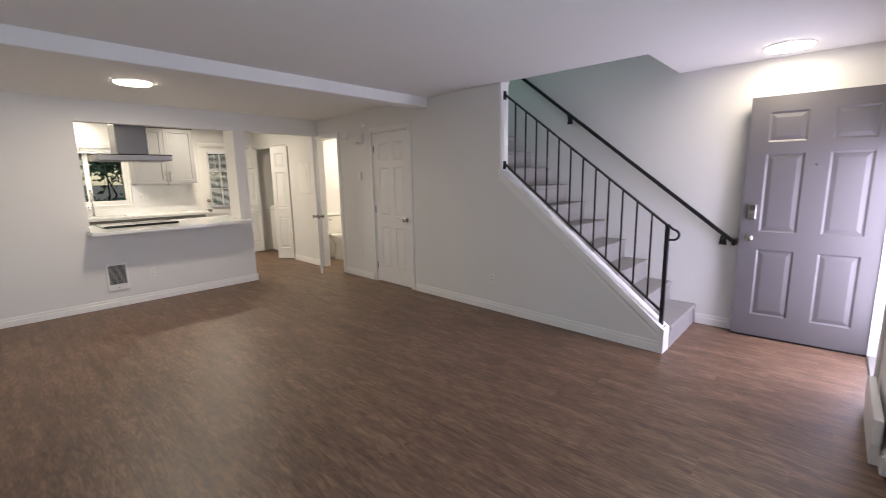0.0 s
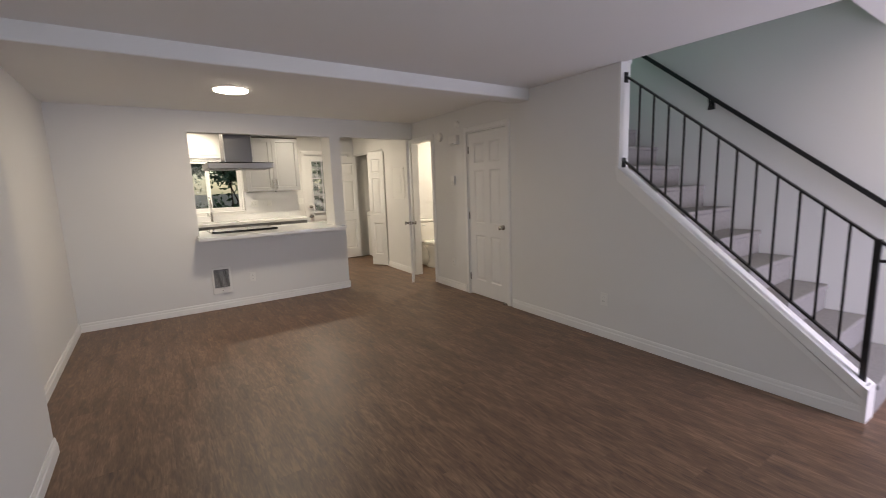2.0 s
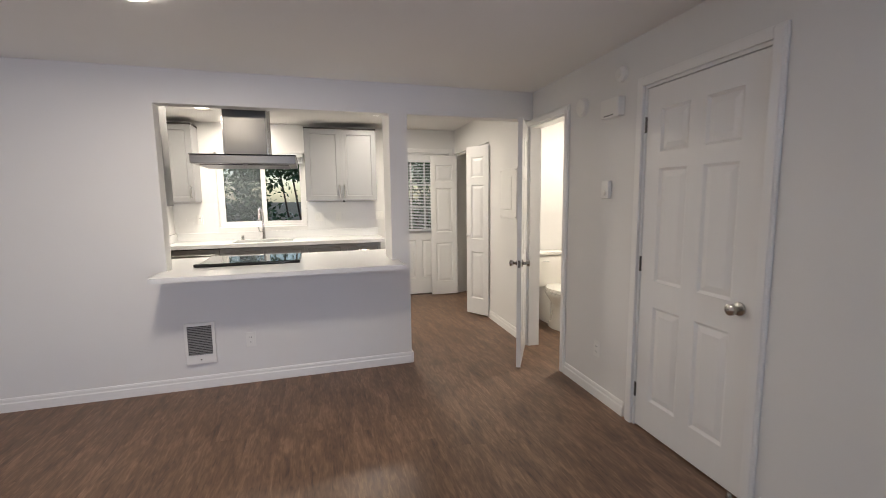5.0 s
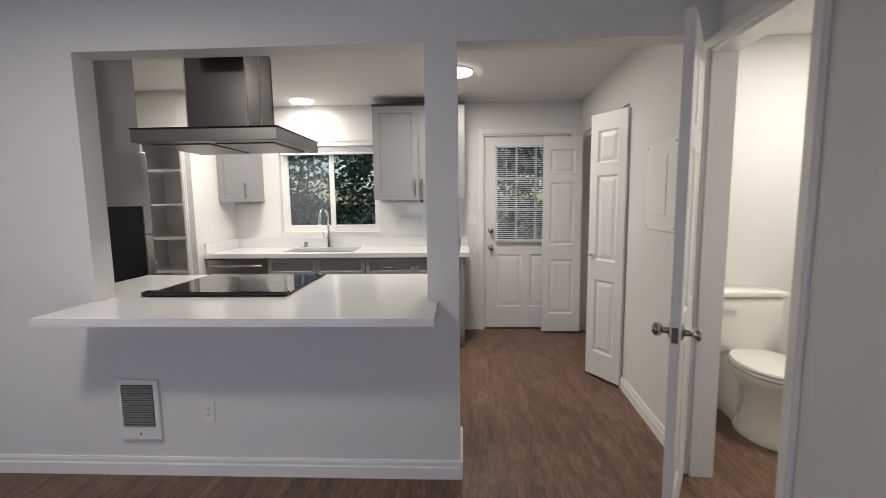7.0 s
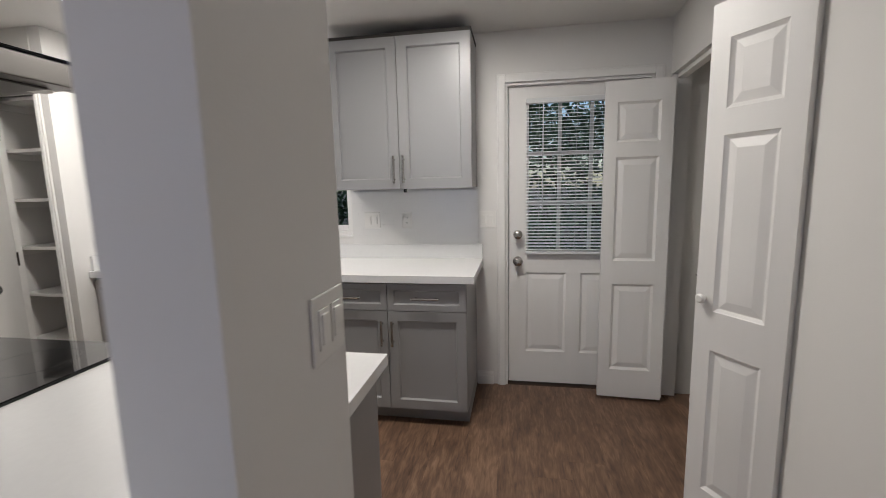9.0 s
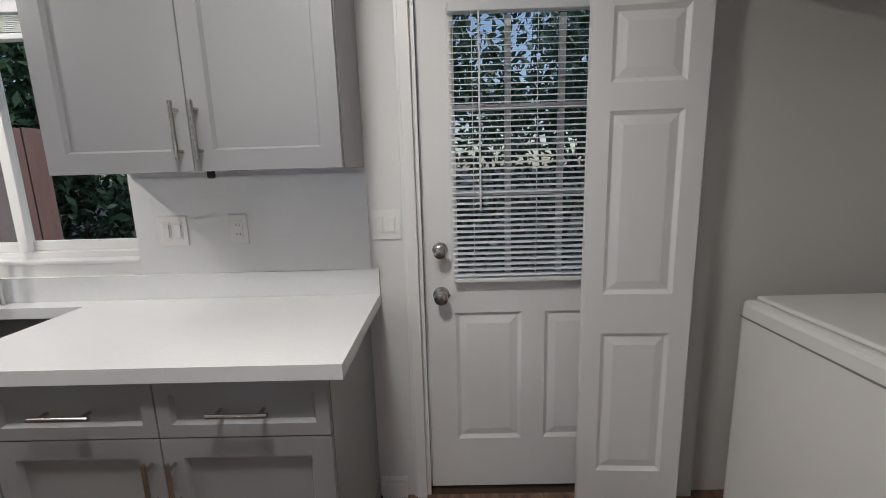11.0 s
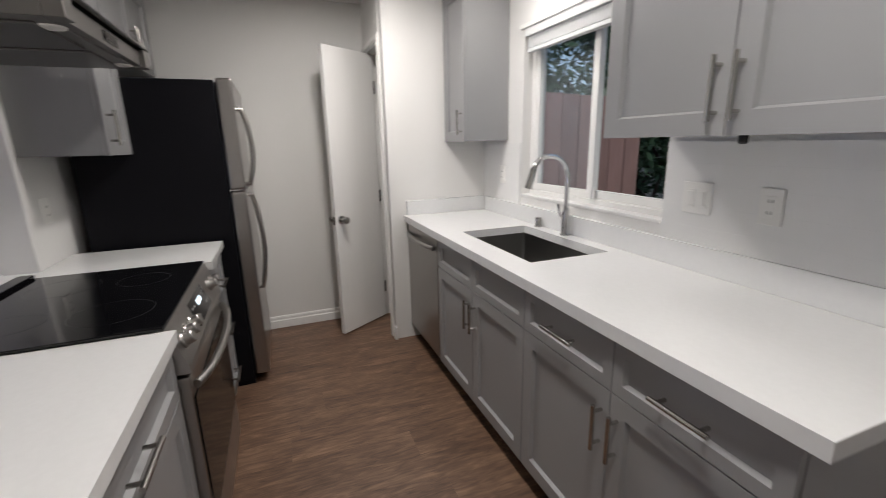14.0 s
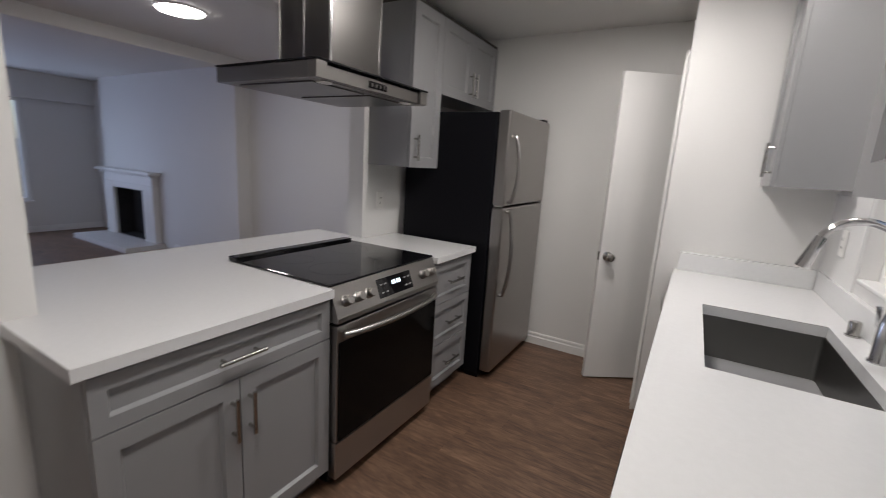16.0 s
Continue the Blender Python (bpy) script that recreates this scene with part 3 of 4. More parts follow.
part("window_sill", boxes((0.03, 0.093, 0.715, 1.785, 1.066, 1.082), bevel=0.004), TRIM, kw)
vb = thing("window_blind", pose(BACK, 0, 0), "cream mini blind drawn up over the kitchen window", "blind")
part("headrail", boxes((-0.045, 0.012, 0.735, 1.765, 1.985, 2.03), bevel=0.003), BLIND, vb)
for i in range(9):
    part("slat", boxes((-0.038, -0.004, 0.745, 1.755, 1.925 + i * 0.0065, 1.929 + i * 0.0065)), BLIND, vb)
part("bottom_rail", boxes((-0.04, -0.002, 0.742, 1.758, 1.90, 1.921), bevel=0.003), BLIND, vb)
struct("trim", boxes((BACK + 0.001, BACK + 0.02, 0.69, 1.788, 2.03, 2.055), bevel=0.003), TRIM, "narrow white trim above the kitchen window", "trim")

fw = thing("window_front", pose(0.52, 0, 0), "wide living room window with a white frame", "window", kind="structure")
part("window_frame", frame_bars(bmesh.new(), 0.03, 0.10, 0.502, 2.498, 0.482, 1.968, 0.045), TRIM, fw)
part("mullion", boxes((0.035, 0.095, 1.47, 1.53, 0.528, 1.922)), TRIM, fw)
for y0, y1 in ((0.546, 1.471), (1.529, 2.454)):
    p = part("pane", boxes((0.06, 0.064, y0, y1, 0.526, 1.924)), PANE, fw)
    p.visible_shadow = False
part("window_sill", boxes((-0.03, 0.03, 0.48, 2.52, 0.455, 0.482), bevel=0.004), TRIM, fw)
struct("valance", boxes((0.42, 0.5195, WALL_S, 2.68, 1.97, CEIL)), WALL, "white boxed valance over the living room window", "trim")

# ---- ceiling lights ----
for k, (x, y, r, watts) in enumerate(LAMPS):
    cl = thing("ceiling_light", pose(x, y, KCEIL if x < PART_F else CEIL), "round flat white ceiling light, lit warm white", "ceiling light", "flush ceiling lights")
    part("trim_ring", lathe(bmesh.new(), ((r, 0), (r, -0.006), (r * 0.97, -0.010), (r * 0.95, -0.009), (r * 0.95, 0))), TRIM, cl, smooth=True)
    part("diffuser", lathe(bmesh.new(), ((r * 0.94, -0.004), (r * 0.94, -0.014), (r * 0.90, -0.020), (r * 0.5, -0.023), (r * 0.1, -0.024))), GLOW, cl, smooth=True)
    la = new("ceiling_lamp", bpy.data.lights.new("ceiling_lamp", "AREA"))
    la.data.shape, la.data.size, la.data.energy, la.data.color = "DISK", r * 1.8, watts, LAMP_COLOUR
    la.data.spread = LAMP_SPREAD
    la.matrix_basis = pose(x, y, (KCEIL if x < PART_F else CEIL) - 0.028)

# ---- stairs ----
st = thing("stairs", pose(-0.90, 4.10, 0), "straight stairs covered in pale grey carpet", "stairs", kind="structure")
RUN, RISE = 0.229, 0.19
for i in range(13):
    xf = -i * RUN
    y0 = 3.69 + (0.90 + i * RUN) * 0.04 - 4.10
    bm = boxes((xf - RUN - 0.03, xf + 0.012, y0, STAIR_Y - 4.10 - 0.002, (i + 1) * RISE - 0.04, (i + 1) * RISE), bevel=0.014)
    box(bm, xf - RUN, xf - 0.002, y0, STAIR_Y - 4.10 - 0.002, max(0, i * RISE - 0.2), (i + 1) * RISE - 0.03)
    part("step", bm, CARPET, st)
# railing on the stair wall
rl = thing("stair_railing", RW @ pose(-0.95, 0.055, 0.2), "black iron railing on the sloped stair wall", "railing")
def rail_z(x, low, high):
    return low + (high - low) * (x + 0.95) / (-2.52 + 0.95)
def sq_bar(bm, p, q, w, h):
    p, q = Vector(p), Vector(q)
    for _ in (1,):
        v = []
        for c in (p, q):
            v += [bm.verts.new(c + Vector((0, a * w / 2, b * h / 2))) for a, b in ((-1, -1), (1, -1), (1, 1), (-1, 1))]
        for a, b, c, d in ((0, 1, 2, 3), (7, 6, 5, 4), (0, 4, 5, 1), (1, 5, 6, 2), (2, 6, 7, 3), (3, 7, 4, 0)):
            bm.faces.new((v[a], v[b], v[c], v[d]))
    bmesh.ops.recalc_face_normals(bm, faces=bm.faces)
    return bm
O = Vector((0.95, 0, -0.2))
part("top_rail", sq_bar(bmesh.new(), Vector((-0.95, 0, 1.03)) + O, Vector((-2.53, 0, 2.235)) + O, 0.032, 0.016), BLACKM, rl)
part("bottom_rail", sq_bar(bmesh.new(), Vector((-0.95, 0, 0.325)) + O, Vector((-2.53, 0, 1.56)) + O, 0.026, 0.016), BLACKM, rl)
part("newel_post", boxes((-0.015, 0.015, -0.015, 0.015, 0.0, 0.84), bevel=0.002), BLACKM, rl)
part("foot_plate", boxes((-0.03, 0.03, -0.03, 0.03, -0.005, 0.012), bevel=0.002), BLACKM, rl)
pts = [Vector((0.0, 0, 0.835)), Vector((0.045, 0, 0.80))] + [Vector((0.045 + 0.04 * math.sin(a), 0, 0.76 + 0.04 * math.cos(a))) for a in [k * math.pi / 8 for k in range(1, 9)]] + [Vector((0.012, 0, 0.72))]
part("scroll", tube(bmesh.new(), pts, 0.009, 8), BLACKM, rl, smooth=True)
for i in range(12):
    x = -0.95 - 0.121 * (i + 1)
    part("baluster", boxes((x - 0.006 + 0.95, x + 0.006 + 0.95, -0.006, 0.006, rail_z(x, 0.325, 1.552) - 0.2, rail_z(x, 1.03, 2.227) - 0.2)), BLACKM, rl)
for z in (1.545, 2.225):
    part("wall_flange", boxes((-1.592, -1.575, -0.02, 0.02, z - 0.24, z - 0.16)), BLACKM, rl)
# handrail on the far wall
hr = thing("handrail", pose(-0.63, STAIR_Y, 0.82), "black iron handrail fixed to the stairwell wall", "handrail")
part("rail", sq_bar(bmesh.new(), (0.0, -0.06, 0.0), (-3.2, -0.06, 2.52), 0.03, 0.04), BLACKM, hr)
for x in (-0.09, -1.62):
    z = -x * 2.52 / 3.2
    bm = tube(bmesh.new(), ((x, 0, z - 0.07), (x, -0.03, z - 0.065), (x, -0.055, z - 0.045), (x, -0.06, z - 0.01)), 0.009, 8)
    prism(bm, [(x - 0.03, z - 0.11), (x + 0.03, z - 0.11), (x + 0.022, z - 0.03), (x - 0.022, z - 0.03)], "y", -0.012, -0.001)
    part("bracket", bm, BLACKM, hr)
part("end_cap", boxes((-0.015, 0.018, -0.085, -0.001, -0.03, 0.025), bevel=0.004), BLACKM, hr)

# ---- kitchen cabinets ----
# local frame: width along x from 0, front at y = 0 facing -y, back at y = depth
def shaker(name, parent, x0, x1, z0, z1, rail=0.055, handle=None, mat=None, y=-0.02):
    g = 0.0024
    w, h = x1 - x0 - 2 * g, z1 - z0 - 2 * g
    bm = panelled(w, h, 0.019, [(rail, w - rail, rail, h - rail)], SHAKER, both=False)
    bmesh.ops.translate(bm, verts=bm.verts, vec=(x0 + g, y, z0 + g))
    d = part(name, bm, mat or GREY, parent)
    if handle == "h":
        c = (x0 + x1) / 2
        bar_handle(d, (c - 0.08, y, (z0 + z1) / 2), (c + 0.08, y, (z0 + z1) / 2), (0, -1, 0))
    elif handle is not None:
        hx, hz0, hz1 = handle
        bar_handle(d, (hx, y, hz0), (hx, y, hz1), (0, -1, 0))
    return d

def carcass(name, m, w, depth, z0, z1, label, category="cabinet", group="", toe=True):
    c = thing(name, m, label, category, group)
    bm = boxes((0, w, 0, depth, z0, z1))
    part("body", bm, GREY, c)
    if toe:
        part("toe_kick", boxes((0.0, w, 0.06, depth, 0.0, z0)), GREYIN, c)
    return c

ZB, ZT, ZD = 0.10, 0.875, 0.705
FRONT = -8.07
def west(y):
    return pose(FRONT, y, 0, 0, 0, 90)
# sink base
c = carcass("base_cabinet", west(0.812), 0.938, 0.585, ZB, ZD, "grey shaker sink cabinet with two false drawers and two doors", group="base cabinets")
part("apron", boxes((0, 0.938, 0, 0.05, ZD, ZT)), GREY, c)
for a, b in ((0.0, 0.469), (0.469, 0.938)):
    shaker("drawer_front", c, a, b, ZD, ZT - 0.008, 0.035)
shaker("door", c, 0, 0.469, ZB, ZD, handle=(0.437, 0.50, 0.65))
shaker("door", c, 0.469, 0.938, ZB, ZD, handle=(0.501, 0.50, 0.65))
# drawer base beside it
c = carcass("base_cabinet", west(1.752), 0.93, 0.585, ZB, ZT, "grey shaker base cabinet with two drawers over two doors", group="base cabinets")
for a, b in ((0.0, 0.465), (0.465, 0.93)):
    shaker("drawer_front", c, a, b, ZD, ZT - 0.008, 0.035, "h")
shaker("door", c, 0, 0.465, ZB, ZD, handle=(0.433, 0.50, 0.65))
shaker("door", c, 0.465, 0.93, ZB, ZD, handle=(0.497, 0.50, 0.65))
# dishwasher
c = thing("dishwasher", west(0.216), "stainless steel dishwasher under the counter", "dishwasher")
part("body", boxes((0, 0.594, 0.005, 0.57, 0.10, 0.866)), DARK, c)
part("door", boxes((0.003, 0.591, -0.022, 0.004, 0.11, 0.862), bevel=0.004), STEEL, c)
part("toe_kick", boxes((0.003, 0.591, 0.05, 0.56, 0, 0.10)), DARK, c)
bm = tube(bmesh.new(), [(0.05 + 0.494 * k / 8, -0.028 - 0.03 * math.sin(math.pi * k / 8) ** 0.5, 0.80) for k in range(9)], 0.013, 10)
part("handle", bm, STEELH, c, "curved stainless handle", True)

# back counter with a sink cut out
SX0, SX1, SY0, SY1 = -8.563, -8.162, 0.915, 1.612
cf = -8.025
ct = thing("worktop", pose(0, 0, 0.8775), "white quartz worktop with an undermount sink opening", "worktop")
bm = bmesh.new()
xs, ys = (BACK, SX0, SX1, cf), (0.214, SY0, SY1, 2.73)
gv = {(i, k): bm.verts.new((xs[i], ys[k], 0.042)) for i in range(4) for k in range(4)}
fs = [bm.faces.new((gv[i, k], gv[i + 1, k], gv[i + 1, k + 1], gv[i, k + 1])) for i in range(3) for k in range(3) if (i, k) != (1, 1)]
low = bmesh.ops.extrude_face_region(bm, geom=fs)
bmesh.ops.translate(bm, verts=[v for v in low["geom"] if isinstance(v, bmesh.types.BMVert)], vec=(0, 0, -0.042))
bmesh.ops.recalc_face_normals(bm, faces=bm.faces)
part("slab", bm, QUARTZ, ct)
part("upstand", boxes((BACK - 0.008, BACK + 0.020, 0.236, 2.73, 0.042, 0.142), (BACK + 0.021, cf - 0.02, 0.2125, 0.235, 0.042, 0.142), bevel=0.002), QUARTZ, ct)
sk = thing("sink", pose(0, 0, 0.66), "stainless steel undermount kitchen sink", "sink")
x0, x1, y0, y1 = SX0 - 0.001, SX1 + 0.001, SY0 - 0.001, SY1 + 0.001
bm = boxes((x0, x1, y0, y1, 0.0, 0.217))
bm.faces.ensure_lookup_table()
bmesh.ops.delete(bm, geom=[max(bm.faces, key=lambda f: f.calc_center_median().z)], context="FACES")
bmesh.ops.bevel(bm, geom=[e for e in bm.edges if not e.is_boundary], offset=0.02, segments=3, profile=0.5, affect="EDGES")
bmesh.ops.solidify(bm, geom=bm.faces[:], thickness=0.003)
part("basin", bm, SINKST, sk, smooth=True)
part("drain", lathe(bmesh.new(), ((0.045, 0.004), (0.045, 0.007), (0.03, 0.005))), CHROME, sk).location = (-8.40, 1.25, 0)
fc = thing("faucet", pose(-8.610, 1.237, 0.9195), "tall chrome pull-down gooseneck faucet", "faucet")
bm = lathe(bmesh.new(), ((0.027, 0), (0.027, 0.006), (0.022, 0.012), (0.021, 0.12), (0.017, 0.135), (0.0135, 0.15)))
part("base", bm, CHROME, fc, smooth=True)
pts = [(0, 0, 0.145), (0, 0, 0.28)] + [(0.1 - 0.1 * math.cos(a), -0.02 * math.sin(a / 2), 0.31 + 0.1 * math.sin(a)) for a in [k * math.pi / 14 for k in range(0, 13)]]
part("neck", tube(bmesh.new(), pts, 0.0125, 12), CHROME, fc, smooth=True)
e = Vector(pts[-1])
part("spray_head", rod(bmesh.new(), e, e + Vector((0.03, 0, -0.10)), 0.015, 14, 0.021), CHROME, fc, smooth=True)
part("lever", tube(bmesh.new(), ((0.0, -0.02, 0.09), (0.005, -0.05, 0.10), (0.01, -0.055, 0.16)), 0.008, 8), CHROME, fc, smooth=True)
sd = thing("soap_cap", pose(-8.612, 0.985, 0.9195), "short satin nickel cap on the worktop", "cap")
part("cap", lathe(bmesh.new(), ((0.022, 0), (0.022, 0.006), (0.018, 0.008), (0.018, 0.05), (0.016, 0.055))), NICKEL, sd, smooth=True)

# upper cabinets on the window wall
def upper(m, w, z0, z1, depth, doors, label, side=None):
    c = thing("wall_cabinet", m, label, "cabinet", "wall cabinets")
    part("body", boxes((0, w, 0, depth, z0, z1)), GREY, c)
    # Thin near-black brown strip along the cabinet's top edge.
    part("top_strip", boxes((-0.003, w + 0.003, -0.012, depth, z1 + 0.0005, z1 + 0.02)), TOPSTRIP, c, "dark brown strip on top")
    if doors == 2:
        shaker("door", c, 0, w / 2, z0 - 0.004, z1, 0.06, (w / 2 - 0.03, z0 + 0.035, z0 + 0.20))
        shaker("door", c, w / 2, w, z0 - 0.004, z1, 0.06, (w / 2 + 0.03, z0 + 0.035, z0 + 0.20))
    else:
        shaker("door", c, 0, w, z0 - 0.004, z1, 0.06, (side, z0 + 0.04, z0 + 0.19))
    return c
u = upper(pose(-8.35, 1.795, 0, 0, 0, 90), 0.900, 1.410, 2.312, 0.305, 2, "grey shaker two-door wall cabinet beside the window")
part("light_cap", lathe(bmesh.new(), ((0.012, 0), (0.012, -0.02), (0.008, -0.024))), BLACKM, u).location = (0.47, 0.03, 1.410)
upper(pose(-8.365, 0.214, 0, 0, 0, 90), 0.325, 1.410, 2.312, 0.292, 1, "grey shaker single-door wall cabinet in the corner", side=0.29)
# upper cabinets on the half wall, above counter and fridge
upper(pose(-6.55, 0.79, 0, 0, 0, -90), 0.325, 1.385, 2.312, 0.298, 1, "narrow grey shaker wall cabinet beside the fridge", side=0.045)
upper(pose(-6.55, 0.463, 0, 0, 0, -90), 0.815, 1.855, 2.312, 0.298, 2, "grey shaker two-door cabinet above the fridge")

# peninsula
pt = thing("peninsula_worktop", pose(0, 0, 0.8775), "white quartz peninsula worktop reaching through the opening", "worktop")
outline = [(-5.82, 0.80), (-5.82, 2.54), (-6.129, 2.54), (-6.129, 2.489), (-6.461, 2.489), (-6.461, 2.575), (-6.915, 2.575), (-6.915, 1.748),
           (-6.235, 1.748), (-6.235, 0.972), (-6.915, 0.972), (-6.915, 0.50), (-6.252, 0.50), (-6.252, 0.832), (-6.129, 0.832), (-6.129, 0.80)]
bm = prism(bmesh.new(), outline, "z", 0.0, 0.035)
part("slab", bm, QUARTZ, pt)
def east(y):
    return pose(-6.875, y, 0, 0, 0, -90)
c = carcass("base_cabinet", east(2.545), 0.795, 0.41, ZB, ZT, "grey shaker peninsula cabinet with a wide drawer over two doors", group="base cabinets")
shaker("drawer_front", c, 0, 0.795, ZD, ZT - 0.008, 0.04, "h")
shaker("door", c, 0, 0.3975, ZB, ZD, handle=(0.367, 0.50, 0.65))
shaker("door", c, 0.3975, 0.795, ZB, ZD, handle=(0.428, 0.50, 0.65))
c = carcass("drawer_cabinet", east(0.968), 0.455, 0.62, ZB, ZT, "grey shaker three-drawer cabinet beside the range", group="base cabinets")
for a, b in ((0.62, ZT - 0.008), (0.365, 0.62), (ZB, 0.365)):
    shaker("drawer_front", c, 0, 0.455, a, b, 0.045, "h")

# range
RY = 1.744
rg = thing("range", pose(-6.88, RY, 0, 0, 0, -90), "slide-in electric range in stainless steel and black glass", "stove")
RWD = 0.766
part("body", boxes((0, RWD, 0.0, 0.63, 0.03, 0.905)), BLACK, rg)
part("cooktop", boxes((-0.004, RWD + 0.004, -0.005, 0.60, 0.914, 0.923), bevel=0.003), BLACKG, rg, "black ceramic glass cooktop")
part("rear_trim", boxes((-0.004, RWD + 0.004, 0.585, 0.640, 0.914, 0.937), bevel=0.004), BLACKG, rg)
for x, y, r in ((0.2, 0.17, 0.11), (0.56, 0.17, 0.085), (0.2, 0.42, 0.085), (0.56, 0.42, 0.11)):
    bm = bmesh.new()
    for a in range(40):
        t0, t1 = 2 * math.pi * a / 40, 2 * math.pi * (a + 1) / 40
        bm.faces.new([bm.verts.new((x + q * math.cos(t), y + q * math.sin(t), 0.9233)) for q, t in ((r, t0), (r + 0.0015, t0), (r + 0.0015, t1), (r, t1))])
    part("burner_ring", bm, RING, rg)
bm = prism(bmesh.new(), [(-0.005, 0.913), (0.02, 0.913), (0.02, 0.77), (-0.052, 0.77), (-0.052, 0.79)], "x", 0, RWD)
pn = part("control_panel", bm, STEELH, rg, "slanted stainless control panel")
nrm = Vector((0, -0.115, 0.047)).normalized()
def on_panel(x, s):
    return Vector((x, -0.052 + 0.047 * s, 0.79 + 0.115 * s))
for x in (0.065, 0.135, 0.205, RWD - 0.135, RWD - 0.065):
    m = Matrix.Translation(on_panel(x, 0.5)) @ nrm.to_track_quat("Z", "Y").to_matrix().to_4x4()
    part("knob", lathe(bmesh.new(), ((0.024, 0), (0.024, 0.008), (0.020, 0.012), (0.019, 0.034), (0.016, 0.037)), m), STEELH, pn, smooth=True)
def panel_plate(x0, x1, s0, s1, lift):
    bm = bmesh.new()
    q = [on_panel(x0, s0), on_panel(x1, s0), on_panel(x1, s1), on_panel(x0, s1)]
    lo, hi = [bm.verts.new(p) for p in q], [bm.verts.new(p + nrm * lift) for p in q]
    bm.faces.new(hi)
    for i in range(4):
        bm.faces.new((lo[i], lo[(i + 1) % 4], hi[(i + 1) % 4], hi[i]))
    return bm
part("display", panel_plate(0.27, 0.53, 0.15, 0.85, 0.003), BLACKG, pn)
for i, x in enumerate((0.375, 0.392, 0.413, 0.430)):
    part("digit", panel_plate(x, x + 0.010, 0.52, 0.68, 0.0045), CLOCK, pn)
for x in (0.29, 0.32, 0.47, 0.50):
    for s in (0.3, 0.6):
        part("button", panel_plate(x, x + 0.016, s, s + 0.06, 0.004), GREYIN, pn)
dr = part("oven_door", boxes((0.003, RWD - 0.003, -0.045, -0.002, 0.235, 0.755), bevel=0.004), STEELH, rg, "stainless oven door")
part("oven_window", boxes((0.012, RWD - 0.012, -0.050, -0.044, 0.24, 0.685), bevel=0.002), OVENG, dr, "dark glass oven window")
bm = tube(bmesh.new(), [(0.03 + (RWD - 0.06) * k / 10, -0.055 - 0.045 * math.sin(math.pi * k / 10) ** 0.6, 0.718) for k in range(11)], 0.014, 10)
part("handle", bm, STEELH, dr, "bowed stainless oven handle", True)
part("storage_drawer", boxes((0.003, RWD - 0.003, -0.045, -0.002, 0.055, 0.228), bevel=0.005), STEELH, rg, "stainless bottom drawer")
# Solid dark box; the shade under the range is put into its colour.
part("foot_space_shade", boxes((0.02, RWD - 0.02, 0.03, 0.5, 0.0, 0.05)), DARK, rg)

# island hood
hd = thing("range_hood", pose(-6.518, 1.383, 1.702), "stainless steel chimney hood hung from the ceiling", "range hood")
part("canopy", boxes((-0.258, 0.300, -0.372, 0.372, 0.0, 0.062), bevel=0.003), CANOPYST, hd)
for y in (-0.344, 0.344):
    part("corner_block", boxes((-0.300, -0.2585, y - 0.028, y + 0.028, 0.0, 0.062), bevel=0.002), CANOPYST, hd)
part("front_panel", boxes((-0.282, -0.2585, -0.315, 0.315, 0.004, 0.056), bevel=0.002), CANOPYST, hd)
for y in (-0.1605, 0.1605):
    part("seam", boxes((-0.003, 0.003, y - 0.001, y + 0.001, 0.071, KCEIL - 1.87)), CHROME, hd)
for x in (-0.157, 0.157):
    for y in (-0.160, 0.160):
        part("corner_strip", boxes((x - 0.004, x + 0.004, y - 0.004, y + 0.004, 0.071, KCEIL - 1.87)), CHROME, hd)
part("glass_top", boxes((-0.303, 0.303, -0.375, 0.375, 0.063, 0.070), bevel=0.001), BLACKG, hd, "thin dark rim on the canopy")
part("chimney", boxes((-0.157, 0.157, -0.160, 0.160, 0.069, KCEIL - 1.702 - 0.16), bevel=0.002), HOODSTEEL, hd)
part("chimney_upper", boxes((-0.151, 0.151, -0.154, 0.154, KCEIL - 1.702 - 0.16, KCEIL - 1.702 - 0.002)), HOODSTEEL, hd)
for y in (-0.17, 0.17):
    part("filter", boxes((-0.22, 0.22, y - 0.155, y + 0.150, -0.006, 0.001), bevel=0.002), HOODSTEEL, hd)
part("control_strip", boxes((-0.286, -0.281, -0.06, 0.06, 0.016, 0.044), bevel=0.001), BLACKG, hd)
for k in range(4):
    part("button", boxes((-0.289, -0.285, -0.045 + 0.027 * k, -0.033 + 0.027 * k, 0.023, 0.037)), HOODSTEEL, hd)
for y in (-0.27, 0.27):
    part("light", lathe(bmesh.new(), ((0.032, 0), (0.03, -0.004), (0.02, -0.005)), pose(-0.235, y, 0)), PLASTIC, hd)
for k in range(6):
    part("vent_slot", boxes((-0.05 + 0.018 * k, -0.042 + 0.018 * k, 0.154, 0.156, KCEIL - 1.79, KCEIL - 1.74)), DARK, hd)

# fridge
fr = thing("fridge", pose(-6.975, 0.462, 0, 0, 0, -90), "tall top-freezer fridge with black sides and steel doors", "fridge")
FW, FH, FS = 0.775, 1.757, 1.175
part("body", boxes((0, FW, 0.0, 0.665, 0.03, FH - 0.012), bevel=0.006), BLACK, fr, "black textured fridge case")
part("freezer_door", boxes((0.001, FW - 0.001, -0.085, -0.008, FS + 0.005, FH), bevel=0.012), STEEL, fr)
part("fridge_door", boxes((0.001, FW - 0.001, -0.085, -0.008, 0.06, FS - 0.005), bevel=0.012), STEEL, fr)
part("toe_grille", boxes((0.01, FW - 0.01, 0.0, 0.1, 0.0, 0.055)), BLACK, fr)
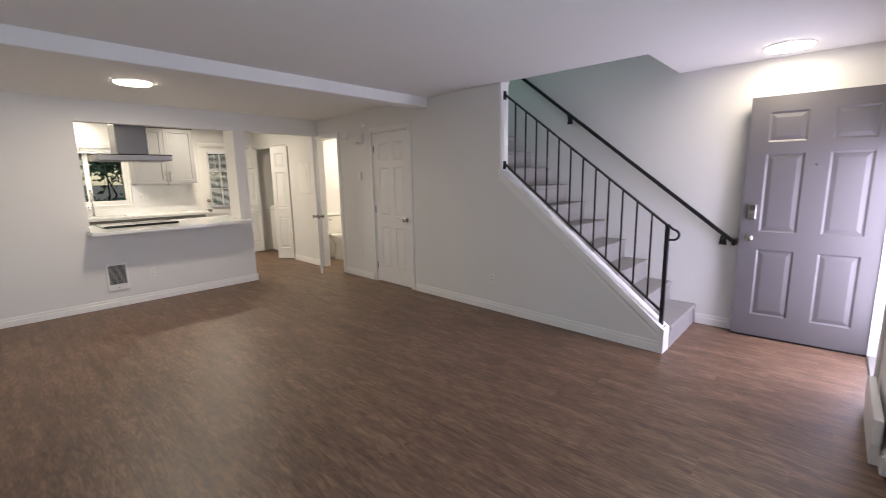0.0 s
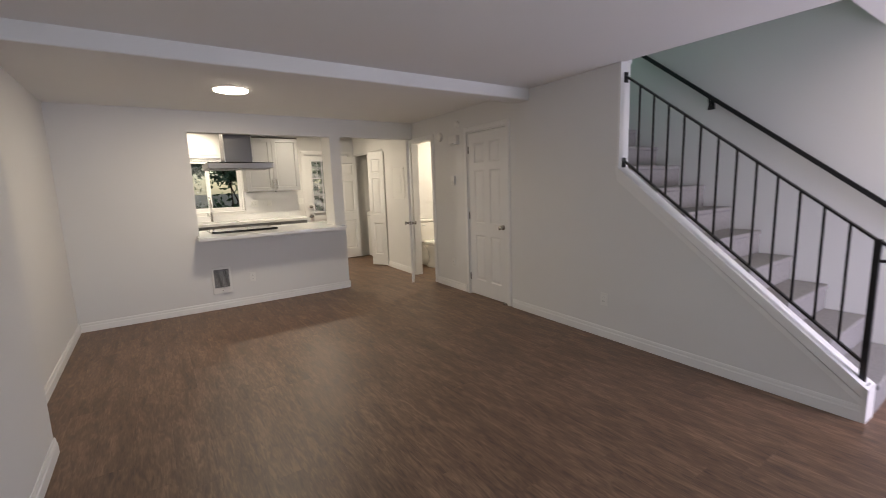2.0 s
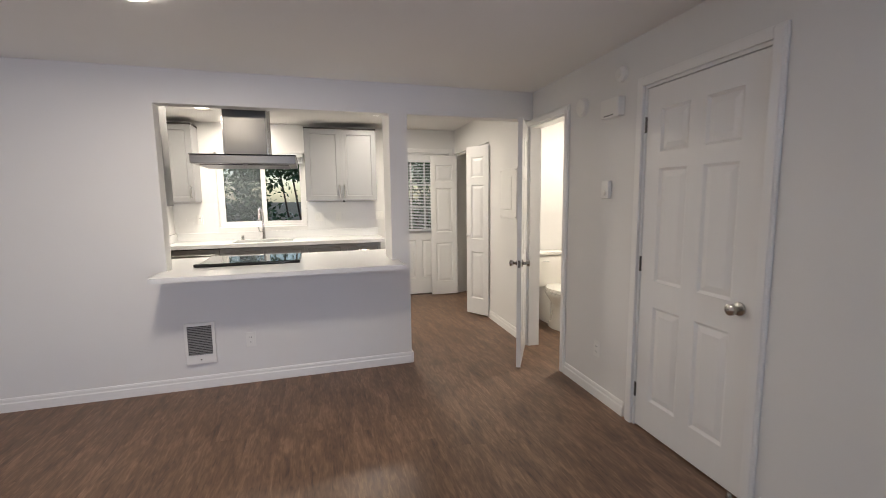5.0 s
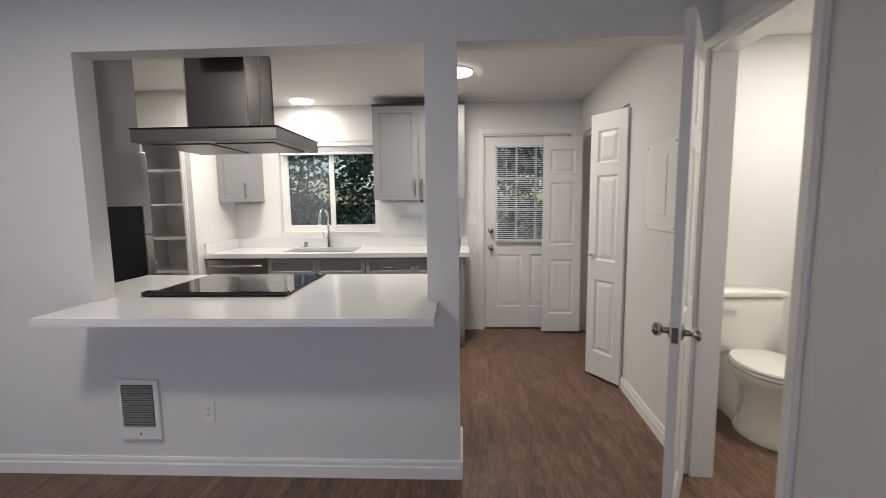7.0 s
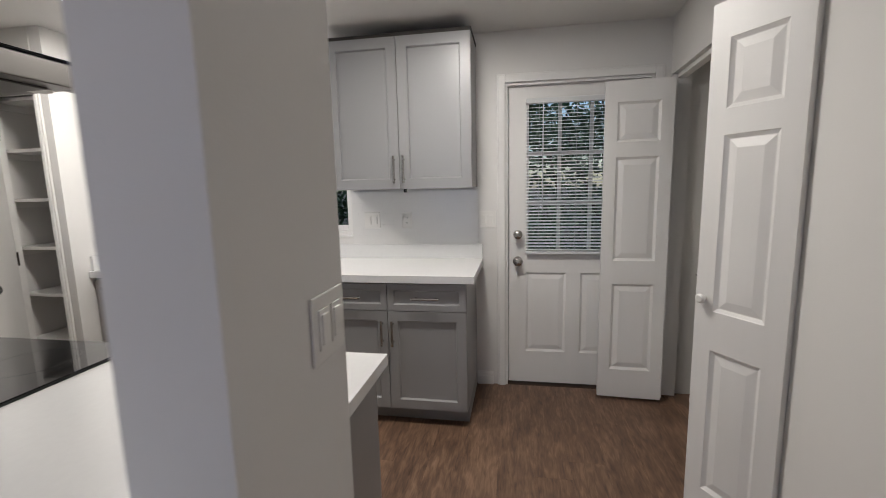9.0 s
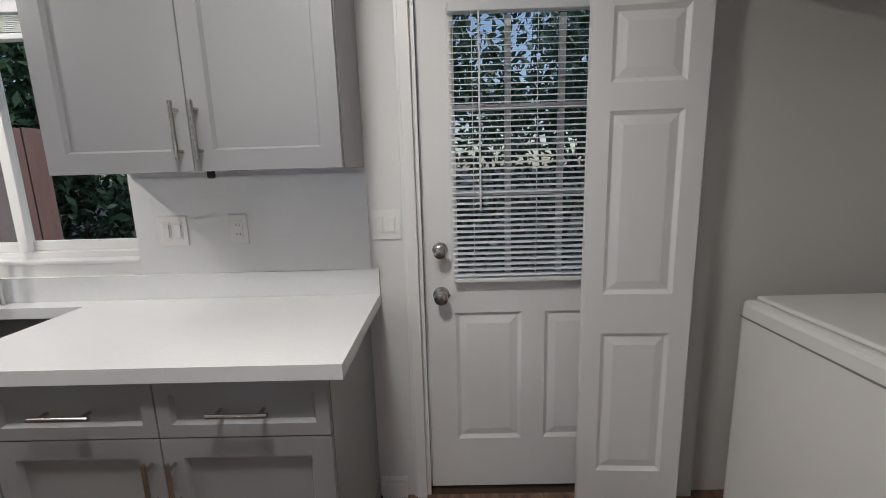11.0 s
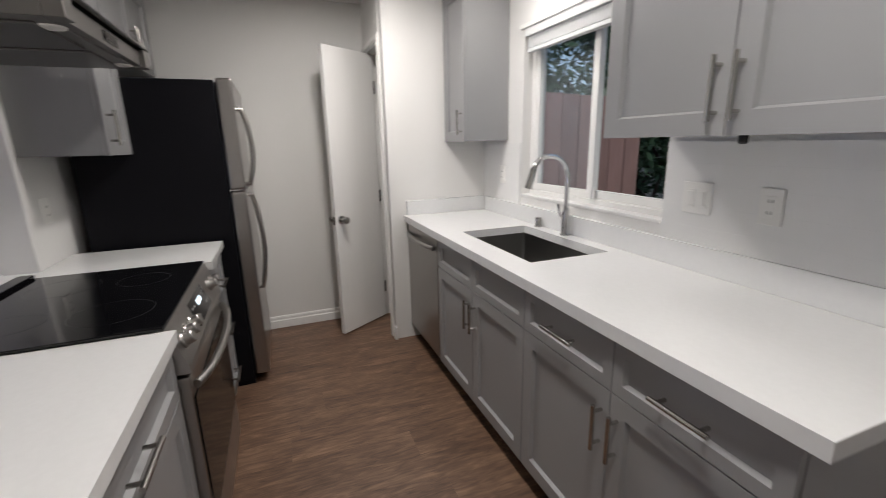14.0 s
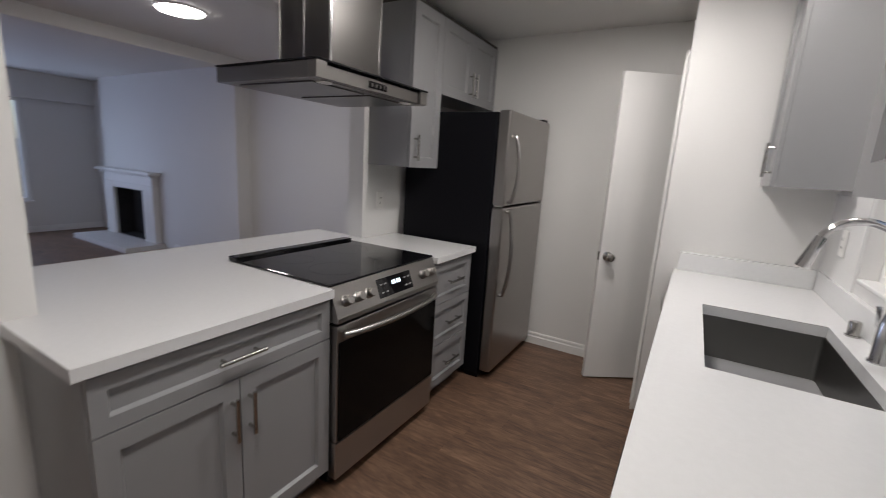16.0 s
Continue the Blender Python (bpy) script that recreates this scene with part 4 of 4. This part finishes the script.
for z0, z1, o in ((FS + 0.03, FS + 0.43, 1), (FS - 0.58, FS - 0.03, 0)):
    pts = [(0.06, -0.088 - 0.055 * math.sin(math.pi * (0.08 + 0.84 * k / 12)) ** 0.7, z0 + (z1 - z0) * k / 12) for k in range(13)]
    pts = [(0.06, -0.083, pts[0][2])] + pts + [(0.06, -0.083, pts[-1][2])]
    part("handle", tube(bmesh.new(), pts, 0.013, 10), STEEL, fr, "bowed steel handle", True)
part("hinge_cap", boxes((FW - 0.1, FW - 0.02, -0.07, 0.03, FH, FH + 0.018), bevel=0.004), BLACK, fr)
part("hinge_cap", boxes((0.03, 0.07, -0.06, 0.01, FS - 0.004, FS + 0.004)), CHROME, fr)

# pantry shelves
struct("pantry_back", boxes((-8.42, -8.38, WALL_S, 0.119, 0, KCEIL - 0.001)), WALL, "white back of the pantry closet")
for z in (0.42, 0.74, 1.06, 1.38, 1.70, 2.02):
    s = finish("pantry_shelf", boxes((-8.379, -8.05, WALL_S + 0.001, 0.119, z, z + 0.02), (-8.379, -8.06, WALL_S + 0.001, WALL_S + 0.019, z - 0.04, z - 0.001), (-8.379, -8.06, 0.10, 0.119, z - 0.04, z - 0.001)), TRIM)
    tagged(s, "white painted pantry shelf, empty", "shelf", "pantry shelves")

# washer in the laundry closet
ws = thing("washing_machine", pose(-8.49, 4.035, 0), "white top-loading washing machine in the closet", "washing machine")
part("body", boxes((0, 0.69, 0, 0.66, 0.02, 0.915), bevel=0.02), PLASTIC, ws)
part("lid", boxes((0.03, 0.66, 0.03, 0.50, 0.916, 0.934), bevel=0.008), PLASTIC, ws)
part("console", boxes((0.0, 0.69, 0.53, 0.66, 0.916, 1.04), bevel=0.015), PLASTIC, ws)
part("seam", boxes((0.004, 0.686, -0.002, 0.01, 0.85, 0.856)), GREYIN, ws)
lf = thing("laundry_shelf", pose(-8.10, 4.74, 1.70), "small white box on the laundry wall", "box")
part("box", boxes((-0.12, 0.12, -0.06, 0.009, 0, 0.12), bevel=0.004), PLASTIC, lf)

# toilet
tl = thing("toilet", pose(-6.985, 4.445, 0, 0, 0, 0), "white porcelain toilet with the lid closed", "toilet")
part("tank", boxes((0.0, 0.20, -0.212, 0.212, 0.415, 0.772), bevel=0.025), PORC, tl, smooth=True)
part("tank_lid", boxes((-0.004, 0.212, -0.224, 0.224, 0.773, 0.812), bevel=0.012), PORC, tl, smooth=True)
part("flush_lever", rod(bmesh.new(), (0.212, -0.15, 0.71), (0.212, -0.08, 0.705), 0.007, 8), CHROME, tl)
bm = lathe(bmesh.new(), ((0.80, 0), (0.80, 0.035), (0.62, 0.09), (0.58, 0.18), (0.66, 0.27), (0.92, 0.35), (1.0, 0.38), (1.0, 0.395), (0.9, 0.398)), pose(0.40, 0, 0), 32, 0.26, 0.185)
box(bm, 0.05, 0.30, -0.11, 0.11, 0.0, 0.415, bevel=0.02)
part("bowl", bm, PORC, tl, smooth=True)
bm = lathe(bmesh.new(), ((0.98, 0.40), (1.02, 0.405), (1.02, 0.418), (0.98, 0.424)), pose(0.41, 0, 0), 32, 0.25, 0.188)
part("seat", bm, PORC, tl, smooth=True)
bm = lathe(bmesh.new(), ((0.97, 0.426), (1.01, 0.43), (0.98, 0.442), (0.7, 0.449), (0.2, 0.451)), pose(0.41, 0, 0), 32, 0.25, 0.188)
part("seat_lid", bm, PORC, tl, smooth=True)
for y in (-0.12, 0.12):
    part("bolt_cap", lathe(bmesh.new(), ((0.013, 0.05), (0.013, 0.06), (0.006, 0.07)), pose(0.33, y * 1.05, 0.0)), PORC, tl, smooth=True)

# ---- fireplace ----
fb0, fb1, fz = -1.415, -0.585, 0.79
BF = -0.20
struct("chimney_breast", boxes((-3.45, fb0, WALL_S, BF, 0, CEIL), (fb1, -0.19, WALL_S, BF, 0, CEIL), (fb0, fb1, WALL_S, BF, fz, CEIL)), WALL, "white painted chimney breast")
fp = thing("fireplace", pose(-1.0, BF, 0), "white mantel fireplace with a black firebox", "fireplace")
part("leg", boxes((-0.70, -0.415, 0.0, 0.09, 0.07, 0.86), bevel=0.008), MARBLE, fp)
part("leg", boxes((0.415, 0.70, 0.0, 0.09, 0.07, 0.86), bevel=0.008), MARBLE, fp)
part("frieze", boxes((-0.70, 0.70, 0.0, 0.09, 0.861, 0.985), (-0.415, 0.415, 0.0, 0.088, 0.78, 0.86), bevel=0.006), MARBLE, fp)
part("moulding", boxes((-0.74, 0.74, 0.0, 0.13, 0.986, 1.01), bevel=0.01), MARBLE, fp)
part("mantel_shelf", boxes((-0.78, 0.78, 0.0, 0.16, 1.011, 1.05), bevel=0.008), MARBLE, fp)
part("hearth", boxes((-0.78, 0.78, 0.001, 0.50, 0, 0.068), bevel=0.006), MARBLE, fp)
part("firebox", boxes((-0.414, 0.414, -0.168, -0.15, 0.07, 0.79), (-0.414, -0.40, -0.15, 0.05, 0.07, 0.78), (0.40, 0.414, -0.15, 0.05, 0.07, 0.78), (-0.40, 0.40, -0.15, 0.05, 0.765, 0.78), (-0.40, 0.40, -0.15, 0.05, 0.0685, 0.075)), BRICKD, fp, "sooty black firebox")

# ---- small fixtures ----
def plate(name, m, label, kindof="outlet", w=0.072, h=0.115, gangs=1):
    """A wall plate: local x along the wall, z up, the room at -y, centred."""
    p = thing(name, m, label, "outlet" if kindof == "outlet" else "light switch")
    part("cover_plate", boxes((-w / 2, w / 2, -0.006, -0.0005, -h / 2, h / 2), bevel=0.0025), PLASTIC, p)
    for g in range(gangs):
        x = (g - (gangs - 1) / 2) * 0.046
        part("insert", boxes((x - 0.017, x + 0.017, -0.009, -0.0055, -0.034, 0.034), bevel=0.001), PLASTIC, p)
        if kindof == "outlet":
            for z in (-0.018, 0.018):
                for dx in (-0.006, 0.006):
                    part("slot", boxes((x + dx - 0.0012, x + dx + 0.0012, -0.0095, -0.0085, z - 0.005, z + 0.005)), DARK, p)
        else:
            part("rocker", boxes((x - 0.012, x + 0.012, -0.013, -0.008, -0.026, 0.026), bevel=0.002), PLASTIC, p)
    return p
WB = pose(BACK, 0, 0, 0, 0, 90)
plate("wall_outlet", RW @ pose(-2.65, 0, 0.35), "white wall outlet on the long wall")
plate("wall_outlet", RW @ pose(-5.08, 0, 0.35), "white wall outlet near the bathroom door")
plate("wall_outlet", pose(PART_F, 1.36, 0.345, 0, 0, 90), "white wall outlet beside the wall heater")
plate("light_switch", WB @ pose(2.765, -0.0, 1.19), "white double light switch by the back door", "switch", w=0.115, gangs=2)
plate("light_switch", WB @ pose(1.945, -0.012, 1.19), "white double wall plate on the tiled backsplash", "switch", w=0.115, gangs=2)
plate("wall_outlet", WB @ pose(2.20, -0.012, 1.19), "white outlet on the tiled backsplash")
plate("wall_outlet", WB @ pose(0.50, -0.012, 1.19), "white outlet under the corner cabinet")
plate("light_switch", pose(-6.385, 2.640, 1.182, 0, 0, 180), "white double light switch on the end of the half wall", "switch", w=0.115, gangs=2)
plate("wall_outlet", pose(PART_B, 0.66, 1.15, 0, 0, -90), "white outlet on the kitchen side of the half wall")
plate("light_switch", pose(0.30, 3.42, 1.10, 0, 0, -90), "white light switch by the front door", "switch")

ht = thing("wall_heater", pose(PART_F, 1.012, 0.354, 0, 0, 90), "white electric wall heater with a louvred grille", "heater")
part("case", boxes((-0.105, 0.105, -0.022, -0.0005, -0.16, 0.16), bevel=0.006), PLASTIC, ht)
# Flat dark plate on the case, coloured as the shade behind the louvres.
part("recess_shade", boxes((-0.082, 0.082, -0.0235, -0.0215, -0.085, 0.135)), DARK, ht)
for k in range(17):
    part("louvre", boxes((-0.082, 0.082, -0.030, -0.0225, -0.082 + k * 0.0128, -0.0755 + k * 0.0128)), LOUVRE, ht)
part("screw", lathe(bmesh.new(), ((0.006, 0), (0.004, 0.003)), pose(0, -0.022, -0.125, 90)), NICKEL, ht)

th = thing("thermostat", RW @ pose(-5.015, 0, 1.463), "white wall thermostat with a small dial", "thermostat")
part("case", boxes((-0.036, 0.036, -0.03, -0.0005, -0.058, 0.058), bevel=0.005), PLASTIC, th)
part("dial", lathe(bmesh.new(), ((0.017, 0), (0.017, 0.008), (0.013, 0.010)), pose(0, -0.03, -0.02, 90)), PLASTIC, th, smooth=True)
ch = thing("door_chime", RW @ pose(-4.965, 0, 1.975), "white door chime box high on the wall", "door chime")
part("case", boxes((-0.09, 0.09, -0.05, -0.0005, -0.058, 0.058), bevel=0.006), PLASTIC, ch)
for k in range(4):
    part("slot", boxes((-0.05 + 0.025 * k, -0.035 + 0.025 * k, -0.0505, -0.049, -0.05, -0.042)), DARK, ch)
sm = thing("smoke_alarm", RW @ pose(-5.325, 0, 2.052), "round white smoke alarm on the wall", "smoke alarm")
part("case", lathe(bmesh.new(), ((0.062, 0.0005), (0.062, 0.02), (0.052, 0.032), (0.03, 0.036)), pose(0, 0, 0, 90)), PLASTIC, sm, smooth=True)
s2 = thing("detector", RW @ pose(-4.90, 0, 2.165), "small white detector under the ceiling", "detector")
part("case", lathe(bmesh.new(), ((0.045, 0.0005), (0.045, 0.025), (0.03, 0.04)), pose(0, 0, 0, 90)), PLASTIC, s2, smooth=True)

ep = thing("breaker_panel", RW @ pose(-6.66, 0, 1.46), "white electrical panel cover on the hall wall", "electrical panel")
part("cover", boxes((-0.205, 0.205, -0.008, -0.0005, -0.255, 0.255), bevel=0.004), PLASTIC, ep)
dv = part("door", boxes((-0.13, 0.09, -0.012, -0.0075, -0.165, 0.175), bevel=0.003), PLASTIC, ep)
part("latch", boxes((0.05, 0.08, -0.015, -0.0115, -0.02, 0.015)), PLASTIC, dv)
for x in (-0.19, 0.19):
    for z in (-0.235, 0.235):
        part("screw", lathe(bmesh.new(), ((0.006, 0), (0.004, 0.003)), pose(x, -0.008, z, 90)), NICKEL, ep)

bh = thing("baseboard_heater", pose(0.30, 3.02, 0.0), "short white baseboard heater by the front door", "heater")
part("case", boxes((-0.055, -0.0165, -0.22, 0.40, 0.105, 0.24), bevel=0.006), PLASTIC, bh)
part("base", boxes((-0.05, -0.0165, -0.21, 0.39, 0.0, 0.104)), PLASTIC, bh)
ds = thing("door_stop", RW @ pose(-3.99, -0.03, 0), "small metal door stop at the closet door", "door stop")
part("foot", lathe(bmesh.new(), ((0.014, 0), (0.014, 0.015), (0.008, 0.03))), NICKEL, ds, smooth=True)

# ---- outside ----
struct("ground", boxes((-400, 400, -400, 400, -0.35, -0.20)), EARTH, "dark garden soil and path", "ground")
fe = thing("garden_fence", pose(-8.86, -0.55, -0.2), "brown board fence beside the kitchen window", "fence")
board = None
for i in range(10):
    if board is None:
        board = part("board", boxes((-0.192, 0, 0, 0.02, 0, 2.03), bevel=0.003), FENCE, fe)
    else:
        o = new("board", board.data)
        o.parent, o.location = fe, (-0.2 * i, 0.004 * math.sin(i * 2.3), 0.01 * math.sin(i * 5.1))
for z in (0.3, 1.6):
    part("rail", boxes((-1.99, 0, -0.04, -0.004, z, z + 0.09)), FENCE, fe)

def leafy(name, x0, x1, y0, y1, z0, z1, count, size, label, seed):
    rnd = np.random.RandomState(seed)
    t = thing(name, pose((x0 + x1) / 2, (y0 + y1) / 2, -0.2), label, "hedge")
    cx, cy = (x0 + x1) / 2, (y0 + y1) / 2
    bm = bmesh.new()
    for k in range(14):
        x, y = rnd.uniform(x0, x1) * 0.8 + cx * 0.2, rnd.uniform(y0, y1)
        p = Vector((x - cx, y - cy, 0))
        for s in range(4):
            q = p + Vector((rnd.uniform(-.25, .25), rnd.uniform(-.35, .35), (z1 - z0) * 0.2))
            rod(bm, p, q, 0.035 - 0.007 * s, 6, 0.03 - 0.007 * s)
            p = q
    part("stems", bm, BARK, t)
    vs, fs = [], []
    clumps = [(rnd.uniform(x0, x1), rnd.uniform(y0, y1), z0 + (z1 - z0) * rnd.uniform(0, 1) ** 0.8, rnd.uniform(0.2, 0.5)) for _ in range(160)]
    for k in range(count):
        c = clumps[rnd.randint(len(clumps))]
        p = np.array(c[:3]) + rnd.normal(size=3) * c[3] * 0.6
        a, b = rnd.normal(size=3), rnd.normal(size=3)
        a /= np.linalg.norm(a)
        b -= a * (a @ b)
        b /= np.linalg.norm(b)
        s = size * rnd.uniform(0.6, 1.4)
        p = p - np.array((cx, cy, -0.2))
        i = len(vs)
        vs += [tuple(p - a * s), tuple(p + b * s * 0.4), tuple(p + a * s), tuple(p - b * s * 0.4)]
        fs.append((i, i + 1, i + 2, i + 3))
    me = bpy.data.meshes.new("leaves")
    me.from_pydata(vs, [], fs)
    me.materials.append(LEAF)
    o = new("leaves", me)
    o.parent = t
    tagged(o, kind="stuff")
    return t
leafy("garden_hedge", -13.2, -11.6, -2.5, 8.0, -0.1, 3.3, 25000, 0.065, "tall dark green hedge behind the house", 3)
leafy("side_shrub", -13.0, -9.2, -2.6, -0.9, 0.6, 3.6, 16000, 0.06, "dark shrubs rising behind the board fence", 7)
leafy("garden_tree", -17.0, -14.5, -5.0, 9.0, -0.1, 6.0, 13000, 0.10, "leafy green trees beyond the hedge", 5)

# ---- backsplash tiles and floor planks ----
bs = struct("backsplash", boxes((BACK + 0.001, BACK + 0.004, 0.195, 0.705, 1.006, 1.39), (BACK + 0.001, BACK + 0.004, 1.795, 2.70, 1.006, 1.39)), GROUT, "white tiled backsplash behind the worktop", "backsplash")
tile_mesh = {}
for y0, y1 in ((0.195, 0.705), (1.795, 2.70)):
    for r in range(5):
        z = 1.007 + r * 0.0768
        y = y0 - (0.0765 if r % 2 else 0)
        while y < y1 - 0.01:
            a, b = max(y, y0) + 0.0001, min(y + 0.153, y1) - 0.0001
            y += 0.153
            if b - a < 0.01:
                continue
            key = round(b - a, 4)
            if key not in tile_mesh:
                tile_mesh[key] = part("tile", boxes((0, 0.007, 0, b - a, 0, 0.0767), bevel=0.0), TILE, bs)
                o = tile_mesh[key]
            else:
                o = new("tile", tile_mesh[key].data)
                o.parent = bs
            o.location = (BACK + 0.0035, a, z)

flo = struct("floor", boxes((-8.66, 0.74, -0.36, 5.4, -0.0075, -0.005)), SUBFLOOR, "brown wood-look vinyl plank floor", "floor")
plank_mesh = {}
PL, PWD, rnd = 1.22, 0.18, random.Random(4)
row = 0
y = -0.37
while y < 5.4:
    x = -8.66 - rnd.uniform(0, PL)
    xe = 0.52 if y < 2.6 else 0.30
    if y > 4.6:
        xe = -5.05
    while x < xe:
        a, b = max(x, -8.66), min(x + PL, xe)
        x += PL
        if b - a < 0.05:
            continue
        key = round(b - a, 3)
        if key not in plank_mesh:
            bm = bmesh.new()
            g, L = 0.00005, b - a
            lo = [bm.verts.new(p) for p in ((g, g, -0.0004), (L - g, g, -0.0004), (L - g, PWD - g, -0.0004), (g, PWD - g, -0.0004))]
            c = 0.0003
            hi = [bm.verts.new(p) for p in ((g + c, g + c, 0), (L - g - c, g + c, 0), (L - g - c, PWD - g - c, 0), (g + c, PWD - g - c, 0))]
            bm.faces.new(hi)
            for i in range(4):
                bm.faces.new((lo[i], lo[(i + 1) % 4], hi[(i + 1) % 4], hi[i]))
            plank_mesh[key] = o = part("plank", bm, FLOOR, flo)
        else:
            o = new("plank", plank_mesh[key].data)
            o.parent = flo
        o.location = (a, y, 0)
    y += PWD
